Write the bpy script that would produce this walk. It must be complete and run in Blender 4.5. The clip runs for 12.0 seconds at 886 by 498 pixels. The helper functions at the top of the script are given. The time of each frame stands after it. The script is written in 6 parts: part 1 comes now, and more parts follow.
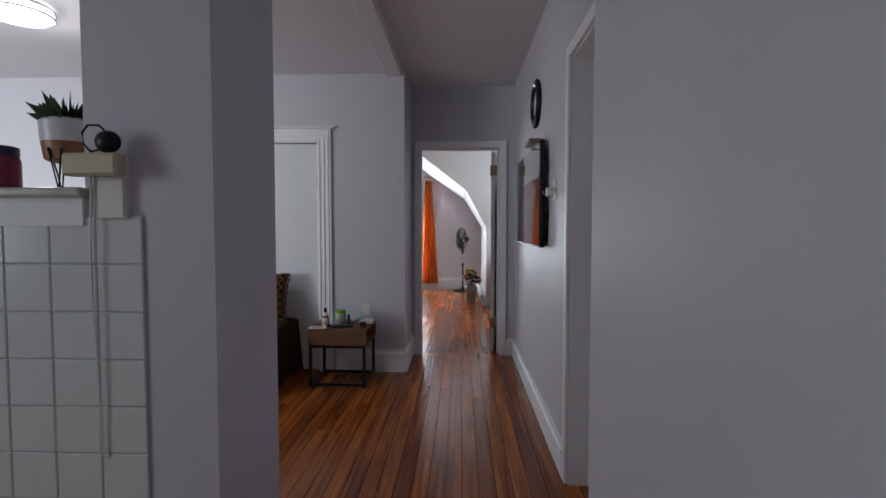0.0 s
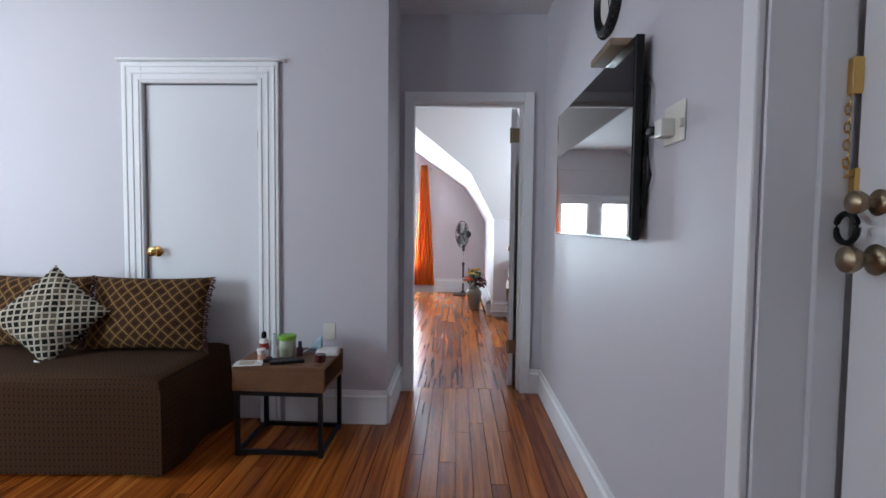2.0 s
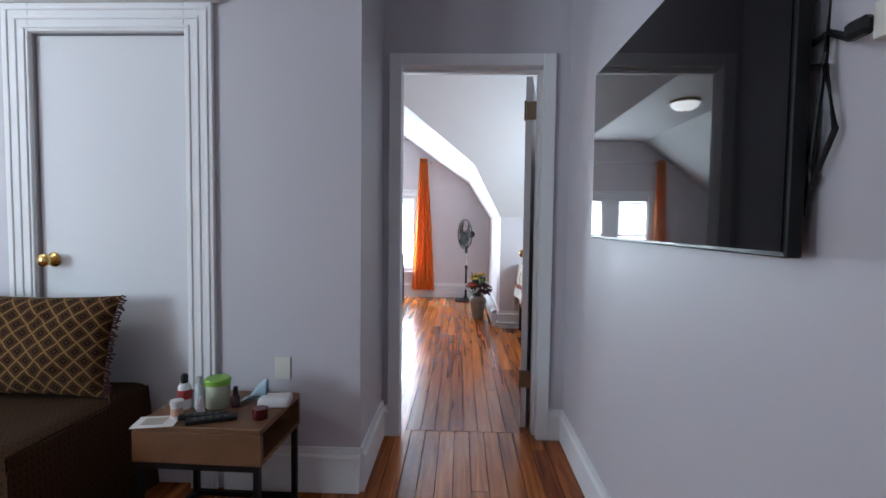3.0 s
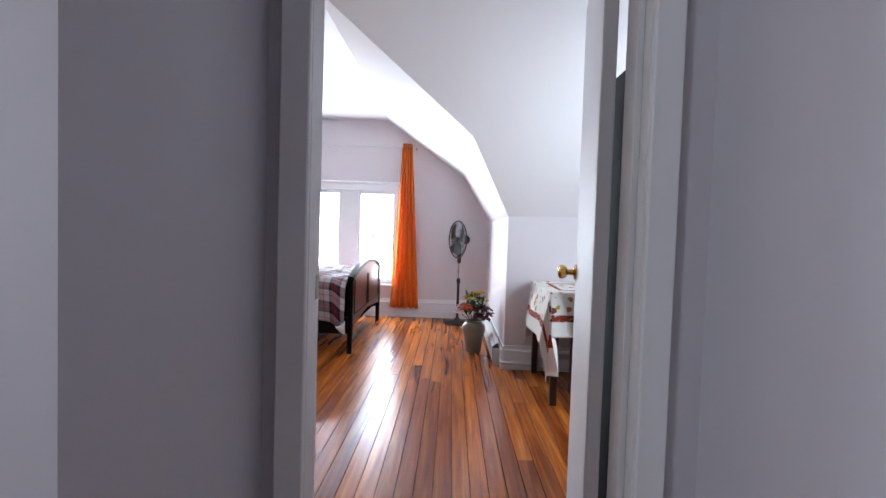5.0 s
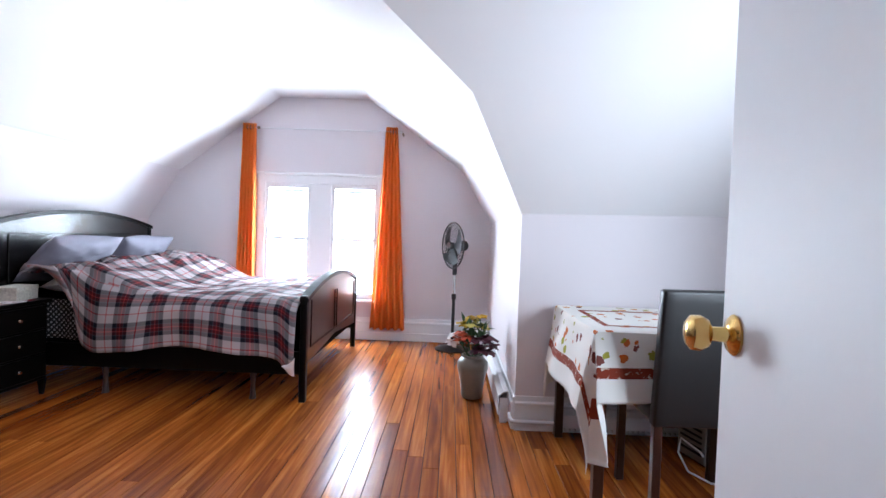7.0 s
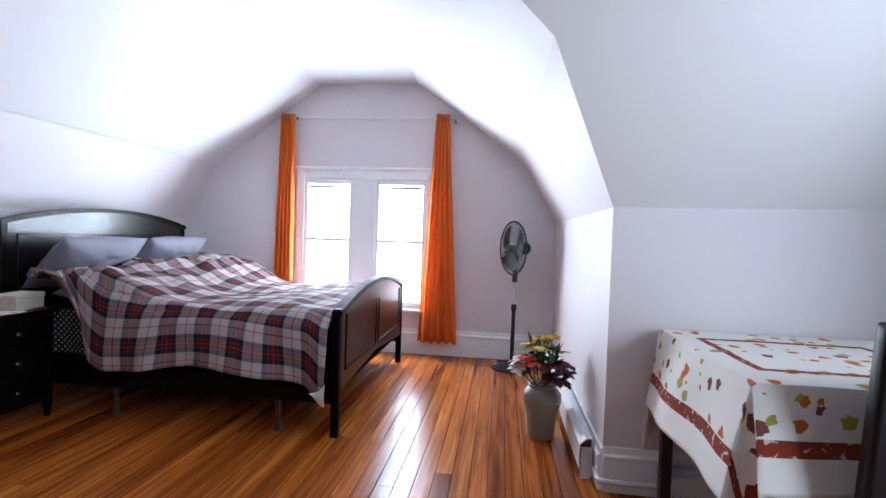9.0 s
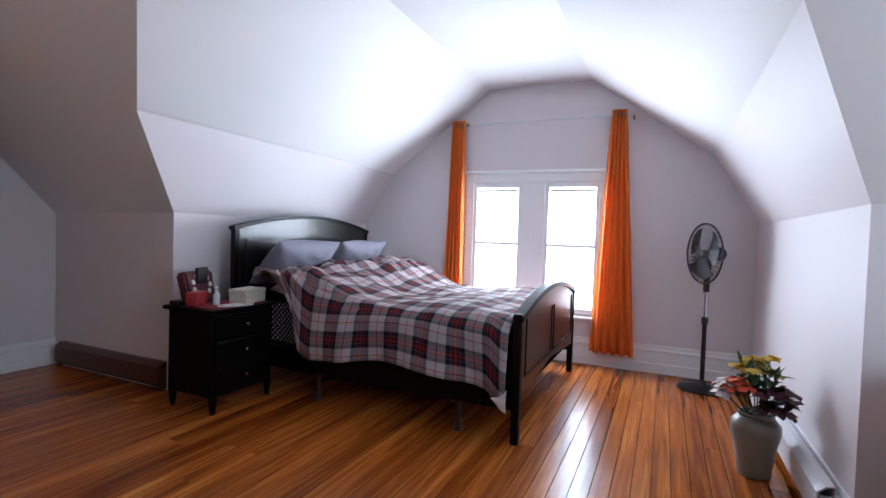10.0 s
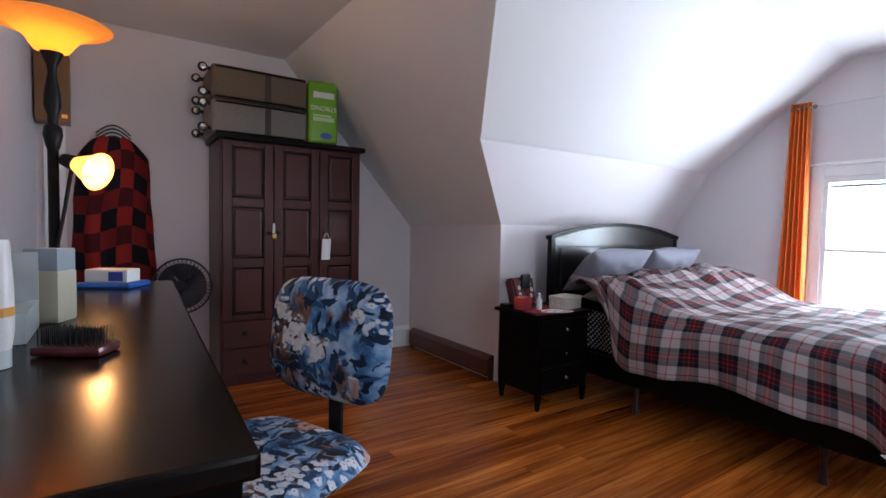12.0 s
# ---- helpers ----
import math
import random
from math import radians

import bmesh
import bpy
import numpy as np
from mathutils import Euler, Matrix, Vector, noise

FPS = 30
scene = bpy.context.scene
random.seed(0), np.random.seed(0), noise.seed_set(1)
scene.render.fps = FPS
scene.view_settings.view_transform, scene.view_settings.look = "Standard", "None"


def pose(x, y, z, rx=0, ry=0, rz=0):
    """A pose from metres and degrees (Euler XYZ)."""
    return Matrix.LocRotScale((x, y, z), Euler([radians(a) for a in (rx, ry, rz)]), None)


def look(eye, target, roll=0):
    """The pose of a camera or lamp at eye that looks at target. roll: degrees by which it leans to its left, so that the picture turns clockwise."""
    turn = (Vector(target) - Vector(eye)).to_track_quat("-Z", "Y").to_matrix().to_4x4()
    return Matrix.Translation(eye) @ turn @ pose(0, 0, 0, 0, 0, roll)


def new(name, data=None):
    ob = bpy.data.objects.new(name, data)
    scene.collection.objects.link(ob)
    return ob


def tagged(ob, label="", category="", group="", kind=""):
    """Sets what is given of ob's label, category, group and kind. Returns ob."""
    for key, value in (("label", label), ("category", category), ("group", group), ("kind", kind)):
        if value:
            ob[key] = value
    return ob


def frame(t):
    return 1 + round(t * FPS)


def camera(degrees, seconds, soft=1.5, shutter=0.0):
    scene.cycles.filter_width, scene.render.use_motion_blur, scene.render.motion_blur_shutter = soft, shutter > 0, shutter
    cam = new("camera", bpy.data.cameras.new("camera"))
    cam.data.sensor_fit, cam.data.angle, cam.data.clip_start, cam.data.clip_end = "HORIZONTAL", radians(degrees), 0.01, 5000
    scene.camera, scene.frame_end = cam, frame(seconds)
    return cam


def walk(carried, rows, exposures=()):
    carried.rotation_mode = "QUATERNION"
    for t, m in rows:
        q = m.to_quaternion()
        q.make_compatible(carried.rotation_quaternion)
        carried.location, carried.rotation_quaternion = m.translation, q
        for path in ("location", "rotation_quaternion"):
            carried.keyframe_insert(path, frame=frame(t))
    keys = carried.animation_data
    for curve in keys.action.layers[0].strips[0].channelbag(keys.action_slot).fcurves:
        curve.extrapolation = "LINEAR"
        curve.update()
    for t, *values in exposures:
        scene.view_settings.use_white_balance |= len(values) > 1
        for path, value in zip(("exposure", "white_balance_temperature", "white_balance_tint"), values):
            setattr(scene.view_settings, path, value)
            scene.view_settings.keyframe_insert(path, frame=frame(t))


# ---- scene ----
cam = camera(84.5, 12.0)
PATH = [
    (0, (0.177, -1.267, 1.261), (0.104, 0.73, 1.173), -0.0),
    (0.5, (0.153, -0.902, 1.276), (0.065, 1.093, 1.174), 0.3),
    (1, (0.122, -0.583, 1.247), (0.043, 1.413, 1.149), 0.4),
    (1.5, (0.117, -0.239, 1.206), (0.055, 1.757, 1.106), 0.4),
    (2, (0.095, 0.101, 1.183), (0.04, 2.098, 1.085), 0.6),
    (2.5, (0.091, 0.484, 1.187), (0.032, 2.48, 1.088), 0.6),
    (3, (0.121, 0.853, 1.189), (0.05, 2.849, 1.086), 0.7),
    (4.8, (0.11, 2.296, 1.133), (0.078, 4.294, 1.057), 1.8),
    (5, (0.121, 2.417, 1.132), (0.085, 4.416, 1.057), 1.8),
    (5.5, (0.141, 2.771, 1.132), (0.111, 4.769, 1.058), 1.7),
    (6, (0.159, 3.07, 1.12), (0.138, 5.069, 1.053), 1.9),
    (6.5, (0.177, 3.35, 1.128), (0.156, 5.349, 1.067), 1.9),
    (7, (0.174, 3.59, 1.122), (0.14, 5.589, 1.068), 2.0),
    (9, (0.097, 4.209, 1.114), (-0.143, 6.194, 1.06), 2.0),
    (9.5, (0.01, 4.244, 1.119), (-0.525, 6.17, 1.06), 1.9),
    (10, (-0.081, 4.232, 1.106), (-0.909, 6.052, 1.048), 1.9),
    (10.5, (-0.149, 4.191, 1.12), (-1.254, 5.857, 1.054), 1.7),
    (11, (-0.203, 4.148, 1.126), (-1.538, 5.635, 1.054), 1.5),
    (11.5, (-0.25, 4.084, 1.14), (-1.767, 5.385, 1.061), 1.3),
    (12, (-0.266, 4.032, 1.164), (-1.921, 5.152, 1.076), 1.1),
]
EXPOSURES = [(0.0, -0.45, 6800, 9), (0.5, -0.05, 6700, 9), (1.5, 0.3, 6450, 8), (3.0, 0.2, 6250, 7), (5.0, 0.15, 6450, 12), (6.0, 0.25, 6250, 12), (7.0, 0.3, 6200, 12),
             (9.0, -0.08, 6150, 12), (10.0, -0.38, 6200, 13), (10.5, -0.4, 6200, 13), (11.5, -0.3, 6250, 13), (12.0, -0.22, 6300, 12)]
walk(cam, [(t, look(eye, target, roll)) for t, eye, target, roll in PATH], EXPOSURES)

# ---- world, sun, lamps ----
world = bpy.data.worlds.new("sky")
scene.world = world
world.use_nodes = True
SUN_EL, SUN_AZ = radians(58), radians(40)
wn = world.node_tree.nodes
sky = wn.new("ShaderNodeTexSky")
sky.sky_type, sky.sun_disc, sky.sun_elevation, sky.sun_rotation = "NISHITA", False, SUN_EL, SUN_AZ
wn["Background"].inputs[1].default_value = 0.12
world.node_tree.links.new(sky.outputs[0], wn["Background"].inputs[0])
sun = new("sun", bpy.data.lights.new("sun", "SUN"))
sun.data.energy, sun.data.angle, sun.data.color = 3.0, radians(0.5), (1, 0.95, 0.88)
sun_from = Vector((math.sin(SUN_AZ) * math.cos(SUN_EL), math.cos(SUN_AZ) * math.cos(SUN_EL), math.sin(SUN_EL)))
sun.matrix_world = look(sun_from * 30, (0, 0, 0))


def area(name, eye, target, w, h, watts, color=(1, 1, 1), spread=180):
    lamp = new(name, bpy.data.lights.new(name, "AREA"))
    lamp.data.shape, lamp.data.size, lamp.data.size_y = "RECTANGLE", w, h
    lamp.data.energy, lamp.data.color, lamp.data.spread = watts, color, radians(spread)
    lamp.matrix_world = look(eye, target)
    return lamp


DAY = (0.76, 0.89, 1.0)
for wx in (-1.5625, -0.86):
    area("daylight_bedroom", (wx, 8.742, 1.04), (wx, 4, 1.04), 0.46, 1.13, 63, DAY)
area("daylight_bedroom_side", (2.13, 4.75, 1.35), (0.6, 5.7, 1.3), 0.95, 1.1, 32, DAY, 130)
# Added lamp at an assumed, unseen living room window; brightens back wall and daybed.
area("added_daylight_living", (-4.5, -0.34, 1.4), (-3.9, 2.9, 1.2), 1.5, 1.2, 108, DAY)
area("daylight_kitchen", (-3.26, -1.9, 1.5), (0, -1.9, 1.5), 1.1, 1.1, 34, DAY)


def glow(name, at, watts, color, radius):
    lamp = new(name, bpy.data.lights.new(name, "POINT"))
    lamp.data.energy, lamp.data.color, lamp.data.shadow_soft_size = watts, color, radius
    lamp.location = at
    return lamp


# ---- materials ----
def mat(name, color, rough=0.5, metal=0.0, var=0.06, scale=6.0, fine=90.0, bump=0.05, coat=0.0, spec=0.5, second=None, emit=0.0):
    m = bpy.data.materials.new(name)
    m.use_nodes = True
    n, l = m.node_tree.nodes, m.node_tree.links
    b = n["Principled BSDF"]
    b.inputs["Roughness"].default_value, b.inputs["Metallic"].default_value = rough, metal
    b.inputs["Coat Weight"].default_value, b.inputs["Coat Roughness"].default_value = coat, 0.12
    b.inputs["Specular IOR Level"].default_value = spec
    tc = n.new("ShaderNodeTexCoord")
    big, small = n.new("ShaderNodeTexNoise"), n.new("ShaderNodeTexNoise")
    big.inputs["Scale"].default_value, small.inputs["Scale"].default_value = scale, fine
    big.inputs["Detail"].default_value, small.inputs["Detail"].default_value = 4, 3
    for t in (big, small):
        l.new(tc.outputs["Object"], t.inputs["Vector"])
    ramp = n.new("ShaderNodeMix")
    ramp.data_type = "RGBA"
    dark = tuple(c * (1 - var) for c in color) if second is None else second
    lite = tuple(min(1, c * (1 + var)) for c in color)
    ramp.inputs["A"].default_value, ramp.inputs["B"].default_value = (*dark, 1), (*lite, 1)
    add = n.new("ShaderNodeMath")
    add.operation = "MULTIPLY_ADD"
    add.inputs[1].default_value = 0.3
    l.new(small.outputs[0], add.inputs[0])
    sub = n.new("ShaderNodeMath")
    sub.operation = "MULTIPLY"
    sub.inputs[1].default_value = 0.7
    l.new(big.outputs[0], sub.inputs[0])
    l.new(sub.outputs[0], add.inputs[2])
    l.new(add.outputs[0], ramp.inputs["Factor"])
    l.new(ramp.outputs["Result"], b.inputs["Base Color"])
    if bump:
        bp = n.new("ShaderNodeBump")
        bp.inputs["Strength"].default_value, bp.inputs["Distance"].default_value = bump, 0.01
        l.new(add.outputs[0], bp.inputs["Height"])
        l.new(bp.outputs[0], b.inputs["Normal"])
    if emit:
        l.new(ramp.outputs["Result"], b.inputs["Emission Color"])
        b.inputs["Emission Strength"].default_value = emit
    return m


def floor_wood():
    m = bpy.data.materials.new("varnished_fir_boards")
    m.use_nodes = True
    n, l = m.node_tree.nodes, m.node_tree.links
    b = n["Principled BSDF"]
    geo, info = n.new("ShaderNodeNewGeometry"), n.new("ShaderNodeObjectInfo")
    off = n.new("ShaderNodeVectorMath")
    off.operation = "MULTIPLY_ADD"
    l.new(info.outputs["Random"], off.inputs[0])
    off.inputs[1].default_value = (40, 90, 13)
    stretch = n.new("ShaderNodeVectorMath")
    stretch.operation = "MULTIPLY"
    stretch.inputs[1].default_value = (38, 1.6, 10)
    l.new(geo.outputs["Position"], stretch.inputs[0])
    l.new(stretch.outputs[0], off.inputs[2])
    grain = n.new("ShaderNodeTexNoise")
    grain.inputs["Scale"].default_value, grain.inputs["Detail"].default_value, grain.inputs["Distortion"].default_value = 1.0, 6, 0.6
    l.new(off.outputs[0], grain.inputs["Vector"])
    r1 = n.new("ShaderNodeValToRGB")
    r1.color_ramp.elements[0].position, r1.color_ramp.elements[0].color = 0.25, (0.15, 0.032, 0.006, 1)
    r1.color_ramp.elements[1].position, r1.color_ramp.elements[1].color = 0.82, (0.62, 0.23, 0.045, 1)
    mid = r1.color_ramp.elements.new(0.52)
    mid.color = (0.38, 0.100, 0.016, 1)
    l.new(grain.outputs[0], r1.inputs[0])
    r2 = n.new("ShaderNodeValToRGB")
    r2.color_ramp.elements[0].color, r2.color_ramp.elements[1].color = (0.55, 0.44, 0.40, 1), (1.22, 1.28, 1.22, 1)
    l.new(info.outputs["Random"], r2.inputs[0])
    mul = n.new("ShaderNodeMix")
    mul.data_type, mul.blend_type = "RGBA", "MULTIPLY"
    mul.inputs["Factor"].default_value = 1
    l.new(r1.outputs[0], mul.inputs["A"])
    l.new(r2.outputs[0], mul.inputs["B"])
    l.new(mul.outputs["Result"], b.inputs["Base Color"])
    wear = n.new("ShaderNodeTexNoise")
    wear.inputs["Scale"].default_value, wear.inputs["Detail"].default_value = 2.5, 5
    l.new(geo.outputs["Position"], wear.inputs["Vector"])
    rr = n.new("ShaderNodeMapRange")
    rr.inputs["To Min"].default_value, rr.inputs["To Max"].default_value = 0.17, 0.27
    b.inputs["Specular IOR Level"].default_value = 0.36
    l.new(wear.outputs[0], rr.inputs["Value"])
    l.new(rr.outputs[0], b.inputs["Roughness"])
    bp = n.new("ShaderNodeBump")
    bp.inputs["Strength"].default_value, bp.inputs["Distance"].default_value = 0.06, 0.003
    l.new(grain.outputs[0], bp.inputs["Height"])
    l.new(bp.outputs[0], b.inputs["Normal"])
    return m


def uv_cloth(name, rough=0.9):
    """A cloth material whose pattern is drawn on the UV map in metres: gives the material, its BSDF and the u and v sockets."""
    m = bpy.data.materials.new(name)
    m.use_nodes = True
    n, l = m.node_tree.nodes, m.node_tree.links
    b = n["Principled BSDF"]
    b.inputs["Roughness"].default_value = rough
    b.inputs["Specular IOR Level"].default_value = 0.2
    uv = n.new("ShaderNodeUVMap")
    uv.uv_map = "UVMap"
    sep = n.new("ShaderNodeSeparateXYZ")
    l.new(uv.outputs[0], sep.inputs[0])
    weave = n.new("ShaderNodeTexNoise")
    weave.inputs["Scale"].default_value = 700
    l.new(uv.outputs[0], weave.inputs["Vector"])
    bp = n.new("ShaderNodeBump")
    bp.inputs["Strength"].default_value, bp.inputs["Distance"].default_value = 0.3, 0.002
    l.new(weave.outputs[0], bp.inputs["Height"])
    l.new(bp.outputs[0], b.inputs["Normal"])
    return m, b, uv, sep


def math_node(m, op, a, b=None, c=None):
    n, l = m.node_tree.nodes, m.node_tree.links
    x = n.new("ShaderNodeMath")
    x.operation = op
    for i, v in enumerate((a, b, c)):
        if v is None:
            continue
        if isinstance(v, (int, float)):
            x.inputs[i].default_value = v
        else:
            l.new(v, x.inputs[i])
    return x.outputs[0]


def mix_node(m, f, a, b, blend="MIX"):
    n, l = m.node_tree.nodes, m.node_tree.links
    x = n.new("ShaderNodeMix")
    x.data_type, x.blend_type = "RGBA", blend
    for key, v in (("Factor", f), ("A", a), ("B", b)):
        if isinstance(v, (int, float)):
            x.inputs[key].default_value = v
        elif isinstance(v, tuple):
            x.inputs[key].default_value = (*v, 1)
        else:
            l.new(v, x.inputs[key])
    return x.outputs["Result"]


def ramp_node(m, f, stops, sharp=False):
    n, l = m.node_tree.nodes, m.node_tree.links
    x = n.new("ShaderNodeValToRGB")
    r = x.color_ramp
    r.interpolation = "CONSTANT" if sharp else "LINEAR"
    while len(r.elements) < len(stops):
        r.elements.new(0.5)
    for e, (p, c) in zip(r.elements, stops):
        e.position, e.color = p, (*c, 1)
    l.new(f, x.inputs[0])
    return x.outputs[0]


def plaid():
    m, b, uv, sep = uv_cloth("plaid_flannel")
    grey, navy, red, line = (0.46, 0.42, 0.43), (0.012, 0.012, 0.024), (0.11, 0.006, 0.012), (0.42, 0.05, 0.05)
    soot = (0.10, 0.095, 0.12)
    cols = []
    for out, period in ((sep.outputs[0], 0.205), (sep.outputs[1], 0.205)):
        t = math_node(m, "FRACT", math_node(m, "DIVIDE", out, period))
        cols.append(ramp_node(m, t, [(0, grey), (0.13, grey), (0.145, line), (0.165, line), (0.18, grey), (0.38, grey), (0.40, navy), (0.50, navy), (0.52, soot), (0.55, red), (0.62, red), (0.632, line),
                                     (0.652, line), (0.665, red), (0.74, red), (0.76, soot), (0.78, navy), (0.88, navy), (0.91, grey), (1, grey)]))
    half = mix_node(m, 0.5, cols[0], cols[1])
    fade = mix_node(m, 0.5, half, mix_node(m, 1.0, cols[0], cols[1], "MULTIPLY"))
    m.node_tree.links.new(fade, b.inputs["Base Color"])
    return m


def diamond_cloth(name, ground, line, eye, period, alt=None):
    m, b, uv, sep = uv_cloth(name)
    u = math_node(m, "DIVIDE", sep.outputs[0], period)
    v = math_node(m, "DIVIDE", sep.outputs[1], period)
    p = math_node(m, "ABSOLUTE", math_node(m, "SUBTRACT", math_node(m, "FRACT", math_node(m, "ADD", u, v)), 0.5))
    q = math_node(m, "ABSOLUTE", math_node(m, "SUBTRACT", math_node(m, "FRACT", math_node(m, "SUBTRACT", u, v)), 0.5))
    d = math_node(m, "MAXIMUM", p, q)
    col = ramp_node(m, d, [(0, ground), (0.10, eye), (0.2, ground), (0.43, line)], True)
    if alt:
        cell = m.node_tree.nodes.new("ShaderNodeTexWhiteNoise")
        comb = m.node_tree.nodes.new("ShaderNodeCombineXYZ")
        m.node_tree.links.new(math_node(m, "FLOOR", math_node(m, "ADD", u, v)), comb.inputs[0])
        m.node_tree.links.new(math_node(m, "FLOOR", math_node(m, "SUBTRACT", u, v)), comb.inputs[1])
        m.node_tree.links.new(comb.outputs[0], cell.inputs["Vector"])
        fill = ramp_node(m, cell.outputs["Value"], alt, True)
        col = mix_node(m, math_node(m, "GREATER_THAN", d, 0.36), fill, line)
    m.node_tree.links.new(col, b.inputs["Base Color"])
    return m


def dotted_cover():
    m, b, uv, sep = uv_cloth("brown_woven_cover")
    u = math_node(m, "FRACT", math_node(m, "DIVIDE", sep.outputs[0], 0.022))
    v = math_node(m, "FRACT", math_node(m, "DIVIDE", sep.outputs[1], 0.03))
    dot = math_node(m, "MULTIPLY", math_node(m, "LESS_THAN", u, 0.45), math_node(m, "LESS_THAN", v, 0.32))
    row = math_node(m, "LESS_THAN", v, 0.12)
    base = mix_node(m, math_node(m, "MULTIPLY", row, 0.4), (0.048, 0.022, 0.009), (0.10, 0.05, 0.02))
    m.node_tree.links.new(mix_node(m, dot, base, (0.018, 0.010, 0.006)), b.inputs["Base Color"])
    return m


def floral():
    m, b, uv, sep = uv_cloth("blue_floral_stretch_cover", 0.75)
    n, l = m.node_tree.nodes, m.node_tree.links
    b.inputs["Specular IOR Level"].default_value = 0.25

    def noise_tex(scale, vec, detail=3.0):
        t = n.new("ShaderNodeTexNoise")
        t.inputs["Scale"].default_value, t.inputs["Detail"].default_value = scale, detail
        l.new(vec, t.inputs["Vector"])
        return t

    def voronoi(scale, vec):
        t = n.new("ShaderNodeTexVoronoi")
        t.inputs["Scale"].default_value = scale
        l.new(vec, t.inputs["Vector"])
        c = n.new("ShaderNodeSeparateColor")
        l.new(t.outputs["Color"], c.inputs[0])
        return t.outputs["Distance"], c.outputs[0], c.outputs[1]

    def warped(amount, scale, stretch=(1, 1, 1)):
        v = n.new("ShaderNodeVectorMath")
        v.operation = "MULTIPLY_ADD"
        l.new(noise_tex(scale, uv.outputs[0]).outputs["Color"], v.inputs[0])
        v.inputs[1].default_value = (amount, amount, 0)
        l.new(uv.outputs[0], v.inputs[2])
        k = n.new("ShaderNodeVectorMath")
        k.operation = "MULTIPLY"
        k.inputs[1].default_value = stretch
        l.new(v.outputs[0], k.inputs[0])
        return k.outputs[0]
    wash = noise_tex(13, uv.outputs[0], 5).outputs[0]
    col = ramp_node(m, wash, [(0.32, (0.02, 0.06, 0.17)), (0.46, (0.09, 0.22, 0.43)), (0.57, (0.28, 0.42, 0.62)), (0.70, (0.50, 0.57, 0.69))])
    # brown washes
    brown = ramp_node(m, noise_tex(5.5, warped(0.05, 9), 2).outputs[0], [(0.53, (0, 0, 0)), (0.59, (1, 1, 1))])
    col = mix_node(m, brown, col, ramp_node(m, wash, [(0.35, (0.05, 0.02, 0.02)), (0.6, (0.27, 0.14, 0.10))]))
    # long navy leaves in two directions
    for stretch, lo, scale in (((1.9, 0.75, 1), 0.30, 22), ((0.7, 1.8, 1), 0.34, 18)):
        d, ra, rb = voronoi(scale, warped(0.12, 12, stretch))
        leaf = math_node(m, "MULTIPLY", ramp_node(m, d, [(0.44, (1, 1, 1)), (0.53, (0, 0, 0))]), math_node(m, "GREATER_THAN", ra, lo))
        col = mix_node(m, leaf, col, ramp_node(m, rb, [(0, (0.006, 0.010, 0.022)), (0.6, (0.012, 0.035, 0.085)), (1, (0.03, 0.10, 0.22))]))
    # small blossoms in clusters
    d, ra, rb = voronoi(40, warped(0.03, 30))
    cluster = ramp_node(m, noise_tex(4, uv.outputs[0], 1).outputs[0], [(0.50, (0, 0, 0)), (0.54, (1, 1, 1))])
    bud = math_node(m, "MULTIPLY", cluster, ramp_node(m, d, [(0.44, (1, 1, 1)), (0.52, (0, 0, 0))]))
    col = mix_node(m, bud, col, ramp_node(m, d, [(0.0, (0.05, 0.06, 0.10)), (0.07, (0.10, 0.10, 0.16)), (0.14, (0.74, 0.72, 0.72)), (0.4, (0.62, 0.64, 0.72))]))
    # large open flowers with dark hearts
    d, ra, rb = voronoi(9.5, warped(0.085, 26))
    flower = math_node(m, "MULTIPLY", ramp_node(m, d, [(0.40, (1, 1, 1)), (0.45, (0, 0, 0))]), math_node(m, "GREATER_THAN", ra, 0.45))
    petal = mix_node(m, math_node(m, "GREATER_THAN", rb, 0.72), (0.74, 0.71, 0.70), (0.58, 0.33, 0.26))
    petal = mix_node(m, 0.55, petal, ramp_node(m, noise_tex(40, warped(0.05, 20)).outputs[0], [(0.38, (0.42, 0.46, 0.60)), (0.55, (1, 1, 1))]), "MULTIPLY")
    heart = ramp_node(m, d, [(0.07, (1, 1, 1)), (0.12, (0, 0, 0))])
    col = mix_node(m, flower, col, mix_node(m, heart, petal, (0.10, 0.025, 0.02)))
    l.new(col, b.inputs["Base Color"])
    return m


